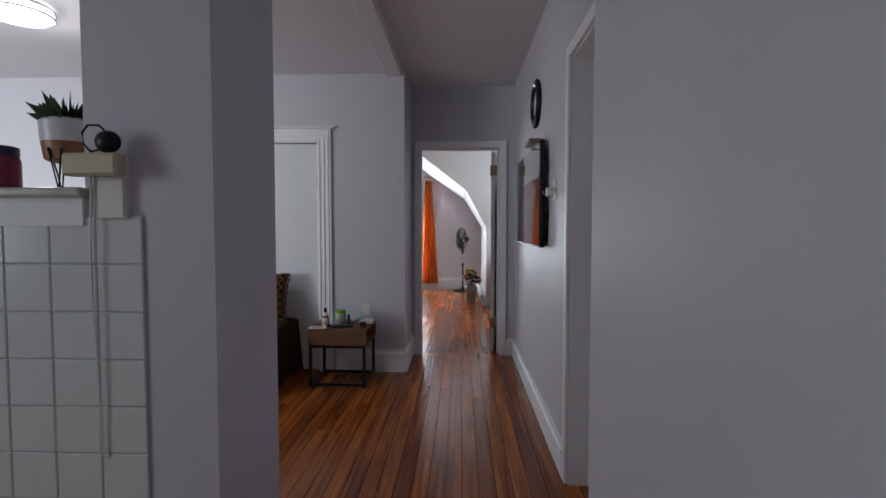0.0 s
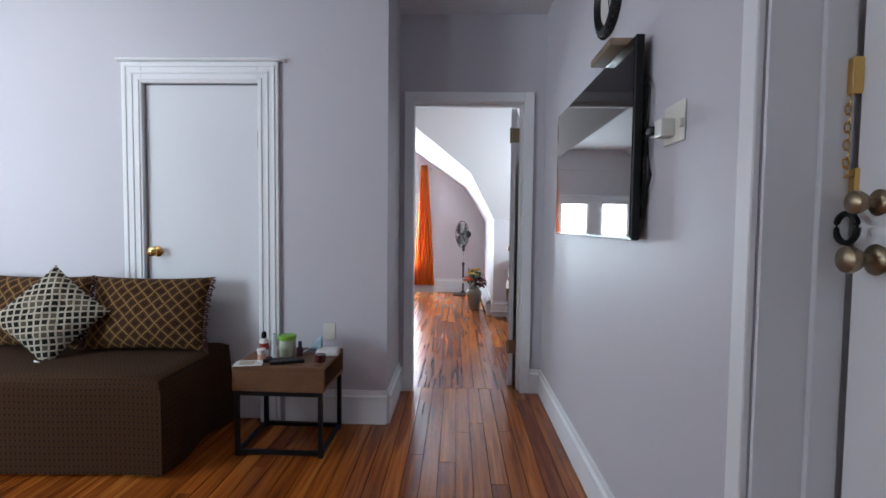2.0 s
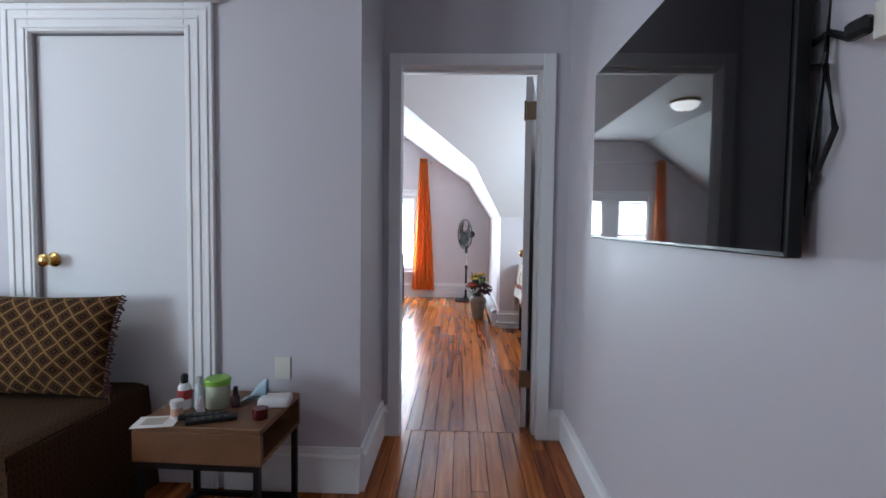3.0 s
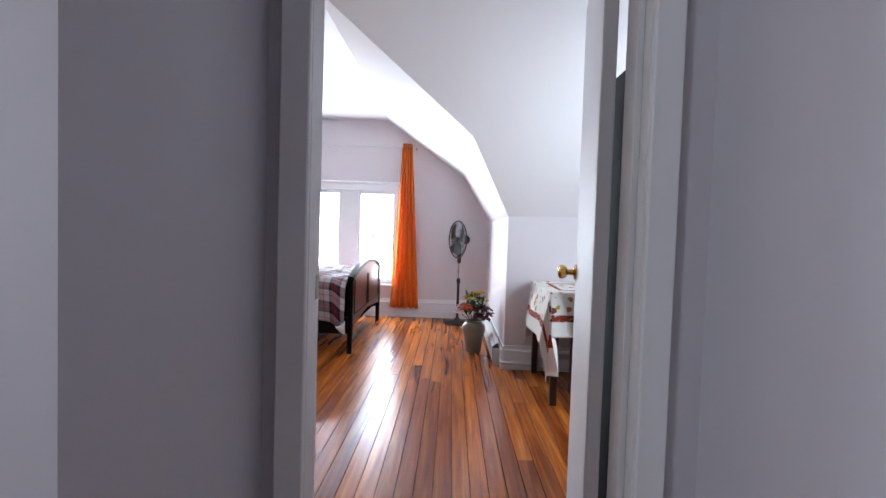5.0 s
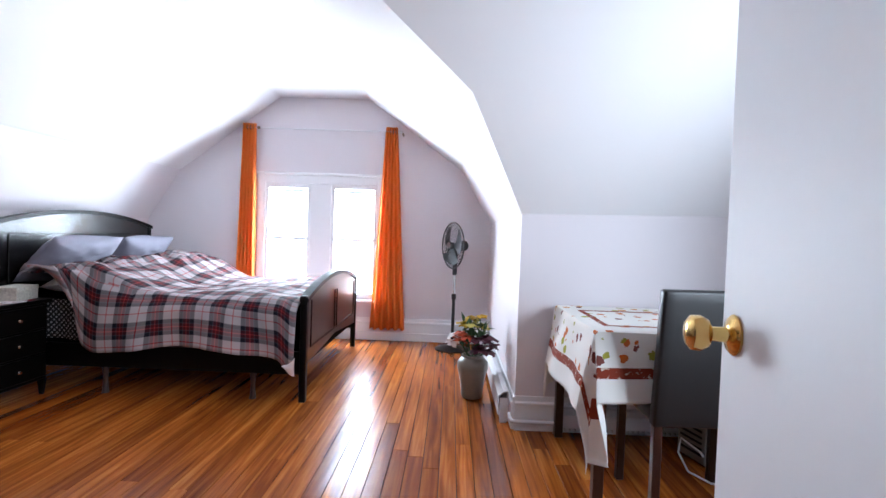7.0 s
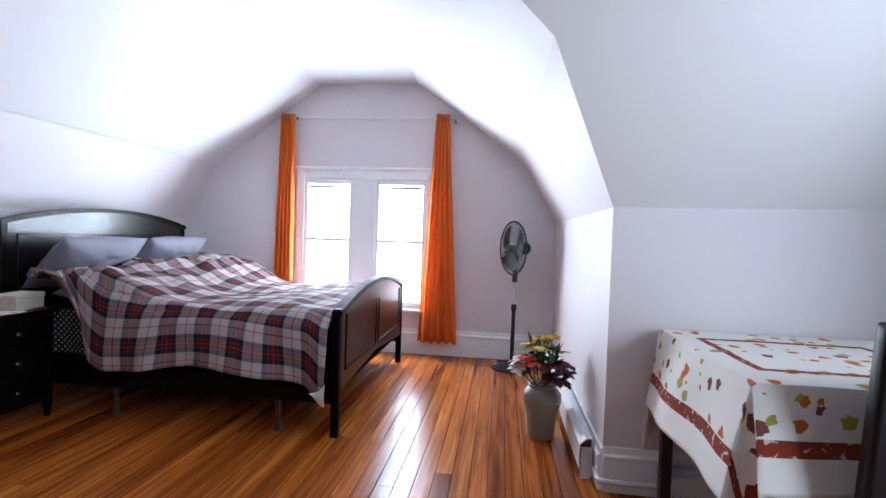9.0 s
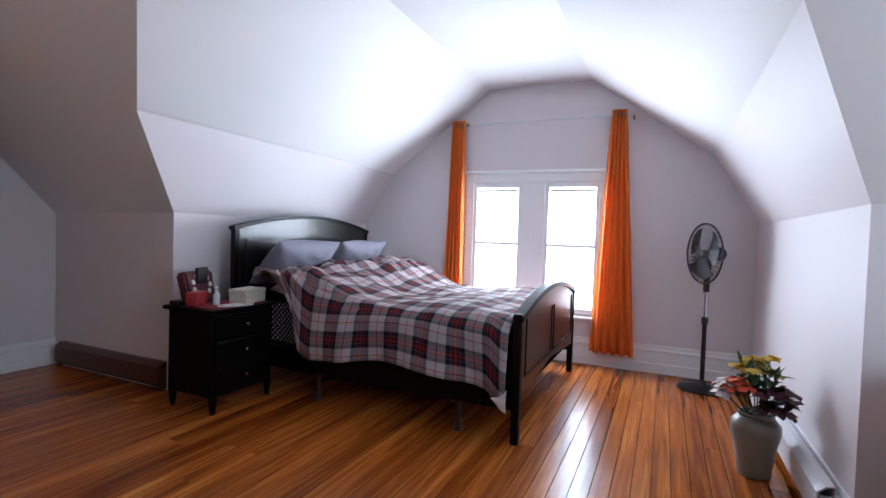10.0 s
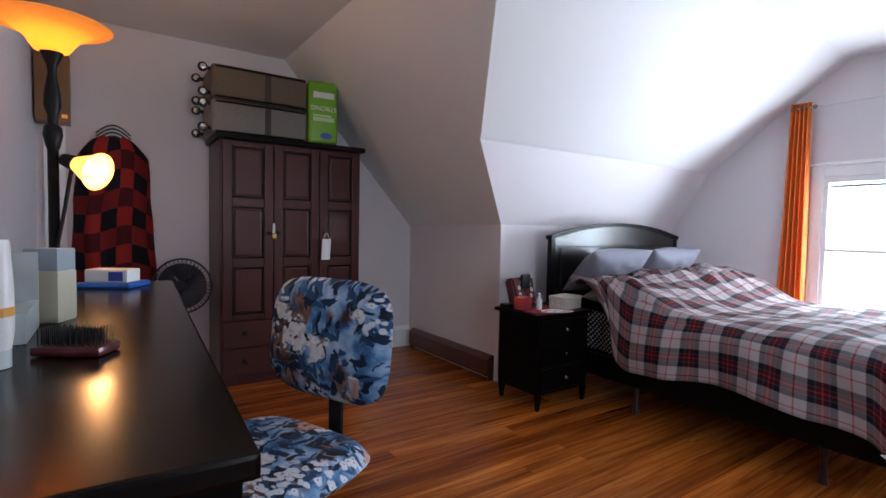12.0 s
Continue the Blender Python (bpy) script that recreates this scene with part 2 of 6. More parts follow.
def table_print():
    m, b, uv, sep = uv_cloth("printed_cotton_tablecloth", 0.85)
    n, l = m.node_tree.nodes, m.node_tree.links
    attr = n.new("ShaderNodeAttribute")
    attr.attribute_name = "edge"
    e = attr.outputs["Fac"]
    vo, no = n.new("ShaderNodeTexVoronoi"), n.new("ShaderNodeTexNoise")
    vo.inputs["Scale"].default_value, no.inputs["Scale"].default_value = 17, 45
    l.new(uv.outputs[0], vo.inputs["Vector"])
    l.new(uv.outputs[0], no.inputs["Vector"])
    sc = n.new("ShaderNodeSeparateColor")
    l.new(vo.outputs["Color"], sc.inputs[0])
    leaf = ramp_node(m, sc.outputs[1], [(0, (0.55, 0.14, 0.03)), (0.3, (0.36, 0.34, 0.05)), (0.55, (0.60, 0.27, 0.09)), (0.8, (0.2, 0.06, 0.05))], True)
    spot = math_node(m, "MULTIPLY", math_node(m, "LESS_THAN", math_node(m, "MULTIPLY_ADD", no.outputs[0], 0.5, vo.outputs["Distance"]), 0.60), math_node(m, "GREATER_THAN", sc.outputs[0], 0.35))
    white = (0.80, 0.78, 0.74)
    def band(lo, hi):
        return math_node(m, "MULTIPLY", math_node(m, "GREATER_THAN", e, lo), math_node(m, "LESS_THAN", e, hi))
    print_zone = math_node(m, "MULTIPLY", spot, math_node(m, "GREATER_THAN", e, 0.15))
    col = mix_node(m, print_zone, white, leaf)
    fleck = ramp_node(m, no.outputs[0], [(0.60, (0.24, 0.04, 0.02)), (0.64, (0.62, 0.5, 0.42))])
    col = mix_node(m, band(0.10, 0.145), col, fleck)
    col = mix_node(m, band(0.42, 0.45), col, fleck)
    l.new(col, b.inputs["Base Color"])
    return m


def glass_mat():
    m = bpy.data.materials.new("window_glass")
    m.use_nodes = True
    b = m.node_tree.nodes["Principled BSDF"]
    b.inputs["Transmission Weight"].default_value, b.inputs["Roughness"].default_value, b.inputs["IOR"].default_value = 1, 0.0, 1.45
    return m


LILAC = mat("lilac_wall_paint", (0.57, 0.55, 0.59), 0.55, var=0.03, scale=1.6, fine=240, bump=0.04)
PINKW = mat("pale_mauve_bedroom_paint", (0.69, 0.645, 0.67), 0.55, var=0.03, scale=1.6, fine=240, bump=0.04)
ATTIC = mat("white_attic_ceiling_paint", (0.79, 0.775, 0.785), 0.6, var=0.025, scale=1.2, fine=200, bump=0.04)
PALE = mat("pale_ceiling_paint", (0.70, 0.69, 0.72), 0.6, var=0.025, scale=1.2, fine=200, bump=0.04)
WHITE = mat("white_gloss_trim", (0.82, 0.825, 0.84), 0.55, var=0.03, scale=5, fine=60, bump=0.03)
DOORW = mat("white_door_paint", (0.72, 0.73, 0.755), 0.55, var=0.03, scale=3, fine=50, bump=0.05)
FLOORW = floor_wood()
GAP = mat("dark_subfloor", (0.02, 0.012, 0.008), 0.9)
TILE = mat("white_glazed_tile", (0.66, 0.68, 0.66), 0.18, var=0.03, bump=0.02)
GROUT = mat("pale_grout", (0.66, 0.66, 0.63), 0.9)
BLACKW = mat("black_brown_stained_wood", (0.0026, 0.0019, 0.0018), 0.36, var=0.3, scale=3, fine=60, bump=0.03, spec=0.12)
BLACKG = mat("black_brown_lacquered_wood", (0.0026, 0.0019, 0.0018), 0.24, var=0.3, scale=3, fine=60, bump=0.02, spec=0.5)
ESPRESSO = mat("espresso_wood", (0.028, 0.010, 0.007), 0.28, var=0.3, scale=4, fine=50, bump=0.03)
MAHOG = mat("dark_mahogany_wood", (0.058, 0.0115, 0.0115), 0.34, spec=0.32, var=0.3, scale=4, fine=50, bump=0.04)
BROWNW = mat("rustic_brown_wood", (0.15, 0.066, 0.026), 0.5, var=0.6, scale=9, fine=70, bump=0.08)
BLACKM = mat("black_metal", (0.007, 0.007, 0.008), 0.4, 0.3, var=0.2, spec=0.3)
BLACKP = mat("black_plastic", (0.008, 0.008, 0.009), 0.38, var=0.2, bump=0.02, spec=0.25)
CHROME = mat("chrome", (0.7, 0.7, 0.7), 0.15, 1.0, bump=0)
BRASS = mat("polished_brass", (0.72, 0.48, 0.17), 0.18, 1.0, var=0.1, bump=0.01)
BRONZE = mat("antique_brass", (0.30, 0.24, 0.16), 0.3, 1.0, var=0.15, bump=0.02)
def translucent(m, color, share):
    n, l = m.node_tree.nodes, m.node_tree.links
    tr, mx = n.new("ShaderNodeBsdfTranslucent"), n.new("ShaderNodeMixShader")
    tr.inputs[0].default_value, mx.inputs[0].default_value = (*color, 1), share
    l.new(n["Principled BSDF"].outputs[0], mx.inputs[1])
    l.new(tr.outputs[0], mx.inputs[2])
    l.new(mx.outputs[0], n["Material Output"].inputs[0])


ORANGE = mat("orange_curtain_fabric", (0.84, 0.30, 0.07), 0.8, var=0.08, scale=4, fine=400, bump=0.08)
translucent(ORANGE, (0.95, 0.42, 0.11), 0.6)
BLACKC = mat("black_fabric", (0.0022, 0.0022, 0.0022), 0.95, var=0.3, spec=0.03)
LEATHER = mat("black_leatherette", (0.009, 0.008, 0.0085), 0.42, var=0.2, scale=12, fine=160, bump=0.12)
GREYC = mat("grey_cotton", (0.17, 0.165, 0.205), 0.85, var=0.08, scale=5, fine=300, bump=0.1)
WHITEC = mat("white_cotton", (0.78, 0.78, 0.80), 0.85, var=0.03, fine=300, bump=0.08)
REDC = mat("dark_red_cloth", (0.20, 0.012, 0.018), 0.85, var=0.2, fine=300, bump=0.1)
PLAID = plaid()
COVER = dotted_cover()
PILLOWB = diamond_cloth("brown_lattice_brocade", (0.062, 0.026, 0.009), (0.22, 0.13, 0.048), (0.010, 0.006, 0.004), 0.070)
PILLOWD = diamond_cloth("black_and_cream_check", (0.02, 0.018, 0.015), (0.46, 0.41, 0.32), (0.02, 0.02, 0.02), 0.046,
                        [(0, (0.012, 0.012, 0.010)), (0.6, (0.10, 0.085, 0.06)), (0.85, (0.03, 0.02, 0.014))])
FLORAL = floral()
CLOTH = table_print()
GLASS = glass_mat()
SCREEN = mat("glossy_black_screen", (0.006, 0.006, 0.007), 0.03, var=0.0, bump=0, spec=0.5)
PLATEW = mat("ivory_plastic", (0.70, 0.68, 0.62), 0.4, var=0.03, bump=0.01)
HEATW = mat("white_enamel_heater", (0.66, 0.66, 0.68), 0.4, var=0.05, bump=0.03)
HEATR = mat("red_brown_painted_heater", (0.10, 0.035, 0.025), 0.4, var=0.2, bump=0.04)
GREENP = mat("green_plastic_wrap", (0.17, 0.40, 0.03), 0.25, var=0.12, scale=14, fine=50, bump=0.25)
TWEED = mat("brown_woven_luggage", (0.14, 0.105, 0.07), 0.8, var=0.3, scale=60, fine=400, bump=0.2)
TWEEDG = mat("grey_woven_luggage", (0.20, 0.19, 0.175), 0.8, var=0.3, scale=60, fine=400, bump=0.2)
AMBER = mat("amber_alabaster_glass", (0.85, 0.43, 0.10), 0.4, var=0.35, scale=12, fine=30, bump=0, emit=0.5)
BULB = mat("lit_bulb_glass", (1.0, 0.72, 0.36), 0.4, var=0.02, bump=0, emit=14.0)
translucent(AMBER, (0.95, 0.5, 0.12), 0.6)
AMBER2 = mat("bright_alabaster_glass", (1.0, 0.42, 0.09), 0.4, var=0.25, scale=14, fine=30, bump=0, emit=2.6)
FROST = mat("lit_frosted_glass", (0.9, 0.95, 1.0), 0.4, var=0.02, bump=0, emit=5.0)
FROSTB = mat("lit_frosted_glass_bowl", (0.92, 0.95, 1.0), 0.3, var=0.02, bump=0, emit=4.0)
CERAM = mat("stone_glazed_ceramic", (0.22, 0.20, 0.165), 0.35, var=0.3, scale=12, fine=70, bump=0.12)
LEAFM = mat("dark_green_leaf", (0.03, 0.09, 0.025), 0.5, var=0.4, scale=20)
TERRA = mat("copper_brown_glaze", (0.33, 0.12, 0.05), 0.4, var=0.15)
PAPER = mat("paper", (0.72, 0.70, 0.66), 0.8, var=0.05)


# ---- builders ----
def box(bm, x0, y0, z0, x1, y1, z1, bevel=0.0, seg=1):
    vs = [bm.verts.new(p) for p in ((x0, y0, z0), (x1, y0, z0), (x1, y1, z0), (x0, y1, z0), (x0, y0, z1), (x1, y0, z1), (x1, y1, z1), (x0, y1, z1))]
    fs = [bm.faces.new([vs[i] for i in f]) for f in ((3, 2, 1, 0), (4, 5, 6, 7), (0, 1, 5, 4), (1, 2, 6, 5), (2, 3, 7, 6), (3, 0, 4, 7))]
    if bevel:
        es = {e for f in fs for e in f.edges}
        bmesh.ops.bevel(bm, geom=list(es), offset=bevel, segments=seg, affect="EDGES", profile=0.6)
    return bm


def boxes(*rows, bevel=0.0, seg=1):
    bm = bmesh.new()
    for r in rows:
        box(bm, *r, bevel=bevel, seg=seg)
    return bm


def cyl(bm, r1, r2, h, m=Matrix(), n=20):
    """A tapered round bar that stands on its matrix's origin."""
    bmesh.ops.create_cone(bm, cap_ends=True, segments=n, radius1=r1, radius2=r2, depth=h, matrix=m @ Matrix.Translation((0, 0, h / 2)))
    return bm


def lathe(bm, profile, n=28, m=Matrix()):
    rings = []
    for r, z in profile:
        rings.append([bm.verts.new(m @ Vector((r * math.cos(a), r * math.sin(a), z))) for a in (2 * math.pi * i / n for i in range(n))])
    for a, b in zip(rings, rings[1:]):
        for i in range(n):
            bm.faces.new((a[i], a[(i + 1) % n], b[(i + 1) % n], b[i]))
    for ring, flip in ((rings[0], True), (rings[-1], False)):
        bm.faces.new(ring[::-1] if flip else ring)
    return bm


def sweep(bm, pts, r, n=8, closed=False):
    pts = [Vector(p) for p in pts]
    rings = []
    for i, p in enumerate(pts):
        a, b = (pts[i - 1], pts[(i + 1) % len(pts)]) if closed else (pts[max(i - 1, 0)], pts[min(i + 1, len(pts) - 1)])
        q = (b - a).to_track_quat("Z", "Y")
        rings.append([bm.verts.new(p + q @ Vector((r * math.cos(2 * math.pi * k / n), r * math.sin(2 * math.pi * k / n), 0))) for k in range(n)])
    pairs = list(zip(rings, rings[1:])) + ([(rings[-1], rings[0])] if closed else [])
    for a, b in pairs:
        for k in range(n):
            bm.faces.new((a[k], a[(k + 1) % n], b[(k + 1) % n], b[k]))
    if not closed:
        bm.faces.new(rings[0][::-1])
        bm.faces.new(rings[-1])
    return bm


def sheet(fn, nu, nv, uvfn=None, thick=0.0, edge=None):
    """A cloth: fn(s, t) gives its points for s and t from 0 to 1, uvfn the pattern's place in metres."""
    bm = bmesh.new()
    layer = bm.loops.layers.uv.new("UVMap")
    mark = bm.verts.layers.float.new("edge") if edge else None
    grid = [[bm.verts.new(fn(i / nu, j / nv)) for j in range(nv + 1)] for i in range(nu + 1)]
    if edge:
        for i in range(nu + 1):
            for j in range(nv + 1):
                grid[i][j][mark] = edge(i / nu, j / nv)
    for i in range(nu):
        for j in range(nv):
            f = bm.faces.new((grid[i][j], grid[i + 1][j], grid[i + 1][j + 1], grid[i][j + 1]))
            for loop, (a, b) in zip(f.loops, ((i, j), (i + 1, j), (i + 1, j + 1), (i, j + 1))):
                loop[layer].uv = uvfn(a / nu, b / nv) if uvfn else (a / nu, b / nv)
    return bm


def prism(bm, outline, axis, lo, hi):
    """An outline in the two other axes, pushed along an axis."""
    def place(p, d):
        return {"x": (d, p[0], p[1]), "y": (p[0], d, p[1]), "z": (p[0], p[1], d)}[axis]
    a, b = [bm.verts.new(place(p, lo)) for p in outline], [bm.verts.new(place(p, hi)) for p in outline]
    k = len(outline)
    bm.faces.new(a[::-1])
    bm.faces.new(b)
    for i in range(k):
        bm.faces.new((a[i], a[(i + 1) % k], b[(i + 1) % k], b[i]))
    bmesh.ops.recalc_face_normals(bm, faces=bm.faces[:])
    return bm


def part(name, bm, material, parent=None, label="", smooth=False, fix=True):
    if fix:
        bmesh.ops.recalc_face_normals(bm, faces=bm.faces[:])
    me = bpy.data.meshes.new(name)
    bm.to_mesh(me)
    bm.free()
    me.materials.append(material)
    if smooth:
        for p in me.polygons:
            p.use_smooth = True
        me.set_sharp_from_angle(angle=radians(40))
    ob = new(name, me)
    ob.parent = parent
    if label:
        ob["label"] = label
    return ob


def thing(name, label, category, at=(0, 0, 0), turn=0.0, group=""):
    e = new(name)
    e.empty_display_size = 0.05
    e.matrix_basis = pose(*at, 0, 0, turn)
    return tagged(e, label, category, group)


def setting(name, bm, material, label, category, smooth=False, parent=None):
    return tagged(part(name, bm, material, parent, smooth=smooth), label, category, kind="structure")


def solid(ob, t, offset=-1.0):
    s = ob.modifiers.new("thickness", "SOLIDIFY")
    s.thickness, s.offset = t, offset
    return ob


# ---- structure: hall, living room and kitchen side ----
KNEE, CEIL, SLOPE = 6.44, 2.52, 1.1
setting("wall_hall_right", boxes((0.70, 1.10, 0, 0.86, 3.53, 2.75), (0.70, 0.16, 2.07, 0.86, 1.10, 2.75)), LILAC, "lilac painted hall wall beside the entrance door", "wall")
setting("wall_entry_near", boxes((0.533, -3.3, 0, 0.86, 0.072, 2.75)), LILAC, "plain lilac wall that juts into the hall", "wall")
setting("wall_stair", boxes((0.98, -0.1, 0, 1.05, 1.5, 2.75)), LILAC, "plain wall behind the entrance door", "wall")
setting("wall_living_back", boxes((-5.80, 2.94, 0, -1.742, 3.06, 2.75), (-1.061, 2.94, 0, -0.45, 3.06, 2.75), (-1.742, 2.94, 1.99, -1.061, 3.06, 2.75)), LILAC, "lilac living room wall behind the daybed", "wall")
setting("wall_hall_left", boxes((-0.45, 2.94, 0, -0.308, 3.53, 2.75)), LILAC, "short lilac wall at the hall corner", "wall")
setting("wall_bedroom_door", boxes((-4.60, 3.53, 0, -0.214, 3.62, 2.75), (0.566, 3.53, 0, 2.12, 3.62, 2.75), (-0.214, 3.53, 2.047, 0.566, 3.62, 2.75)), LILAC, "lilac wall with the bedroom doorway", "wall")
setting("wall_living_left", boxes((-5.80, -0.166, 0, -5.65, 2.94, 2.75)), LILAC, "plain lilac living room side wall", "wall")
setting("pillar", prism(bmesh.new(), [(-0.69, -0.166), (-0.389, -0.166), (-0.353, 0.112), (-0.69, 0.112)], "z", 0, 2.75), LILAC, "lilac painted pillar between hall and kitchen", "pillar")
setting("wall_half", boxes((-3.20, -0.166, 0, -0.69, 0.06, 1.33)), GROUT, "half-height kitchen wall with white tile facing", "wall")
setting("wall_kitchen_left", boxes((-3.20, -3.3, 0, -3.05, -0.146, 0.95), (-3.20, -3.3, 2.05, -3.05, -0.146, 2.75), (-3.20, -3.3, 0.95, -3.05, -2.45, 2.05), (-3.20, -1.35, 0.95, -3.05, -0.146, 2.05)), LILAC, "plain kitchen wall with a window opening", "wall")
setting("wall_kitchen_back", boxes((-3.20, -3.45, 0, 0.86, -3.3, 2.75)), LILAC, "plain wall behind the kitchen", "wall")
# The opening in this out-of-view wall is assumed, cut for the added lamp.
setting("wall_living_front", boxes((-5.80, -0.30, 0, -5.25, -0.166, 2.75), (-3.75, -0.30, 0, -3.20, -0.166, 2.75), (-5.25, -0.30, 0, -3.75, -0.166, 0.8), (-5.25, -0.30, 2.0, -3.75, -0.166, 2.75)), LILAC, "lilac end wall of the living room with an added, unseen window opening", "wall")
setting("ceiling_living", boxes((-5.80, -3.45, 2.575, -0.46, 3.53, 2.70)), PALE, "flat pale living room ceiling", "ceiling")
setting("ceiling_hall", boxes((-0.35, -3.45, 2.632, 1.05, 3.53, 2.70)), PALE, "flat pale hall ceiling", "ceiling")
setting("ceiling_beam", boxes((-0.46, 0.112, 2.55, -0.33, 2.94, 2.70), (-0.46, -3.45, 2.55, -0.35, -0.166, 2.70), bevel=0.004), PALE, "shallow pale ceiling beam along the hall", "beam")


def tile_wall(owner):
    me = boxes((-0.0488, -0.007, -0.0488, 0.0488, 0, 0.0488), bevel=0.0025)
    first = None
    for i in range(11):
        for j in range(12):
            x, z = -0.622 - 0.1105 * i, 1.232 - 0.1115 * j
            if z < 0.05:
                continue
            if first is None:
                first = part("tile", me, TILE, owner)
                ob = first
            else:
                ob = new("tile", first.data)
                ob.parent = owner
            ob.location = (x + 0.013, -0.1665, z)
            ob.scale = (1.115, 1, 1.125)


shelf = setting("half_wall_shelf", boxes((-3.15, -0.20, 1.33, -0.678, 0.10, 1.352), bevel=0.006, seg=2), mat("grey_marble_shelf", (0.45, 0.43, 0.38), 0.3, var=0.35, scale=14), "narrow grey marble ledge on the half wall", "shelf")
setting("half_wall_cap", boxes((-3.15, -0.178, 1.265, -0.69, -0.166, 1.33)), WHITE, "white strip under the marble ledge", "trim")


def baseboard(name, x0, y0, x1, y1, h=0.17, parent=None):
    """A moulded skirting board against the wall line from one point to another; the room is on the left of the way."""
    d = Vector((x1 - x0, y1 - y0, 0))
    n = Vector((-d.y, d.x, 0)).normalized()
    prof = [(0, 0), (0.018, 0), (0.018, h * 0.74), (0.024, h * 0.76), (0.024, h * 0.82), (0.012, h * 0.86), (0.010, h), (0, h)]
    bm = bmesh.new()
    a = [bm.verts.new(Vector((x0, y0, 0)) + n * p + Vector((0, 0, z))) for p, z in prof]
    b = [bm.verts.new(Vector((x1, y1, 0)) + n * p + Vector((0, 0, z))) for p, z in prof]
    k = len(prof)
    for i in range(k):
        bm.faces.new((a[i], a[(i + 1) % k], b[(i + 1) % k], b[i]))
    bm.faces.new(a)
    bm.faces.new(b[::-1])
    return setting(name, bm, WHITE, "white moulded wooden baseboard", "baseboard")


baseboard("baseboard", 0.70, 1.16, 0.70, 3.53)
baseboard("baseboard", -0.308, 3.53, -0.308, 2.94, 0.2)
baseboard("baseboard", -0.308, 2.94, -0.91, 2.94, 0.2)
baseboard("baseboard", -1.87, 2.94, -5.65, 2.94, 0.2)
baseboard("baseboard", 0.70, 3.53, 0.615, 3.53)
baseboard("baseboard", -0.27, 3.53, -0.308, 3.53)

# ---- structure: bedroom ----
PL = [(-3.055, 1.195), (-2.70, 1.742), (-1.673, CEIL)]
PR = [(-0.728, CEIL), (0.25, 1.812), (0.578, 1.265)]
END = 8.72


def knee_z(x):
    return 1.195 + (x + 3.055) * 0.0193


def slope_y(x, z):
    return KNEE - (z - knee_z(x)) / SLOPE


LIP = 0.022
bm = bmesh.new()
sec = [PL[0], (PL[1][0] - LIP, PL[1][1] - 0.6 * LIP), PL[1], PL[2]] + PR
near = [bm.verts.new((x, slope_y(x, z), z)) for x, z in sec]
far = [bm.verts.new((x, END, z)) for x, z in sec]
for i in range(6):
    bm.faces.new((near[i], near[i + 1], far[i + 1], far[i])).material_index = 1 if i in (0, 5) else 0
kl, kr = bm.verts.new((-4.40, KNEE, knee_z(-4.4))), bm.verts.new((2.0, KNEE, knee_z(2.0)))
cl, cr = bm.verts.new((-4.40, slope_y(-4.4, CEIL), CEIL)), bm.verts.new((2.0, slope_y(2.0, CEIL), CEIL))
bl, br = bm.verts.new((-4.40, 3.62, CEIL)), bm.verts.new((2.0, 3.62, CEIL))
bm.faces.new((kl, near[0], near[1], near[2], near[3], cl))
bm.faces.new((near[6], kr, cr, near[4], near[5]))
bm.faces.new((cl, near[3], near[4], cr, br, bl))
attic = setting("ceiling_bedroom", bm, ATTIC, "pale attic ceiling with sloped sides and dormer", "ceiling")
attic.data.materials.append(PINKW)
solid(attic, 0.10, 1.0)
setting("wall_dormer_left", boxes((-3.175, KNEE, 0, -3.055, END, 1.21)), PINKW, "low lilac knee wall behind the headboard", "wall")
setting("wall_dormer_right", boxes((0.578, KNEE, 0, 0.70, END, 1.28)), PINKW, "low lilac knee wall beside the fan", "wall")
setting("wall_knee_left", boxes((-4.52, KNEE, 0, -3.175, KNEE + 0.12, 1.20)), PINKW, "low lilac knee wall beside the nightstand", "wall")
setting("wall_knee_right", boxes((0.70, KNEE, 0, 2.12, KNEE + 0.12, 1.30)), PINKW, "low lilac knee wall behind the dining table", "wall")
setting("wall_bedroom_left", boxes((-4.52, 3.62, 0, -4.40, KNEE, 2.70)), PINKW, "lilac bedroom wall behind the wardrobe", "wall")
setting("wall_bedroom_right", boxes((2.0, 3.62, 0, 2.12, KNEE, 0.80), (2.0, 3.62, 1.90, 2.12, KNEE, 2.70), (2.0, 3.62, 0.80, 2.12, 4.25, 1.90), (2.0, 5.25, 0.80, 2.12, KNEE, 1.90)), PINKW, "lilac bedroom side wall with a window opening", "wall")
WX0, WX1, WZ0, WZ1 = -1.80, -0.62, 0.44, 1.62
setting("wall_window_end", boxes((-3.175, END, 0, WX0, END + 0.16, 2.70), (WX1, END, 0, 0.70, END + 0.16, 2.70), (WX0, END, 0, WX1, END + 0.16, WZ0), (WX0, END, WZ1, WX1, END + 0.16, 2.70)), PINKW, "lilac gable wall round the double window", "wall")
baseboard("baseboard", 0.578, END, -3.055, END, 0.235)
setting("trim", boxes((-2.9, END - 0.036, 0, 0.55, END - 0.025, 0.085), bevel=0.003), WHITE, "white heat pipe cover along the window wall", "trim")
baseboard("baseboard", 0.578, KNEE, 0.578, END, 0.19)
baseboard("baseboard", -4.40, KNEE, -4.40, 5.74, 0.20)
baseboard("baseboard", -4.40, 4.6, -4.40, 3.62, 0.20)
baseboard("baseboard", 2.0, KNEE, 0.578, KNEE, 0.20)


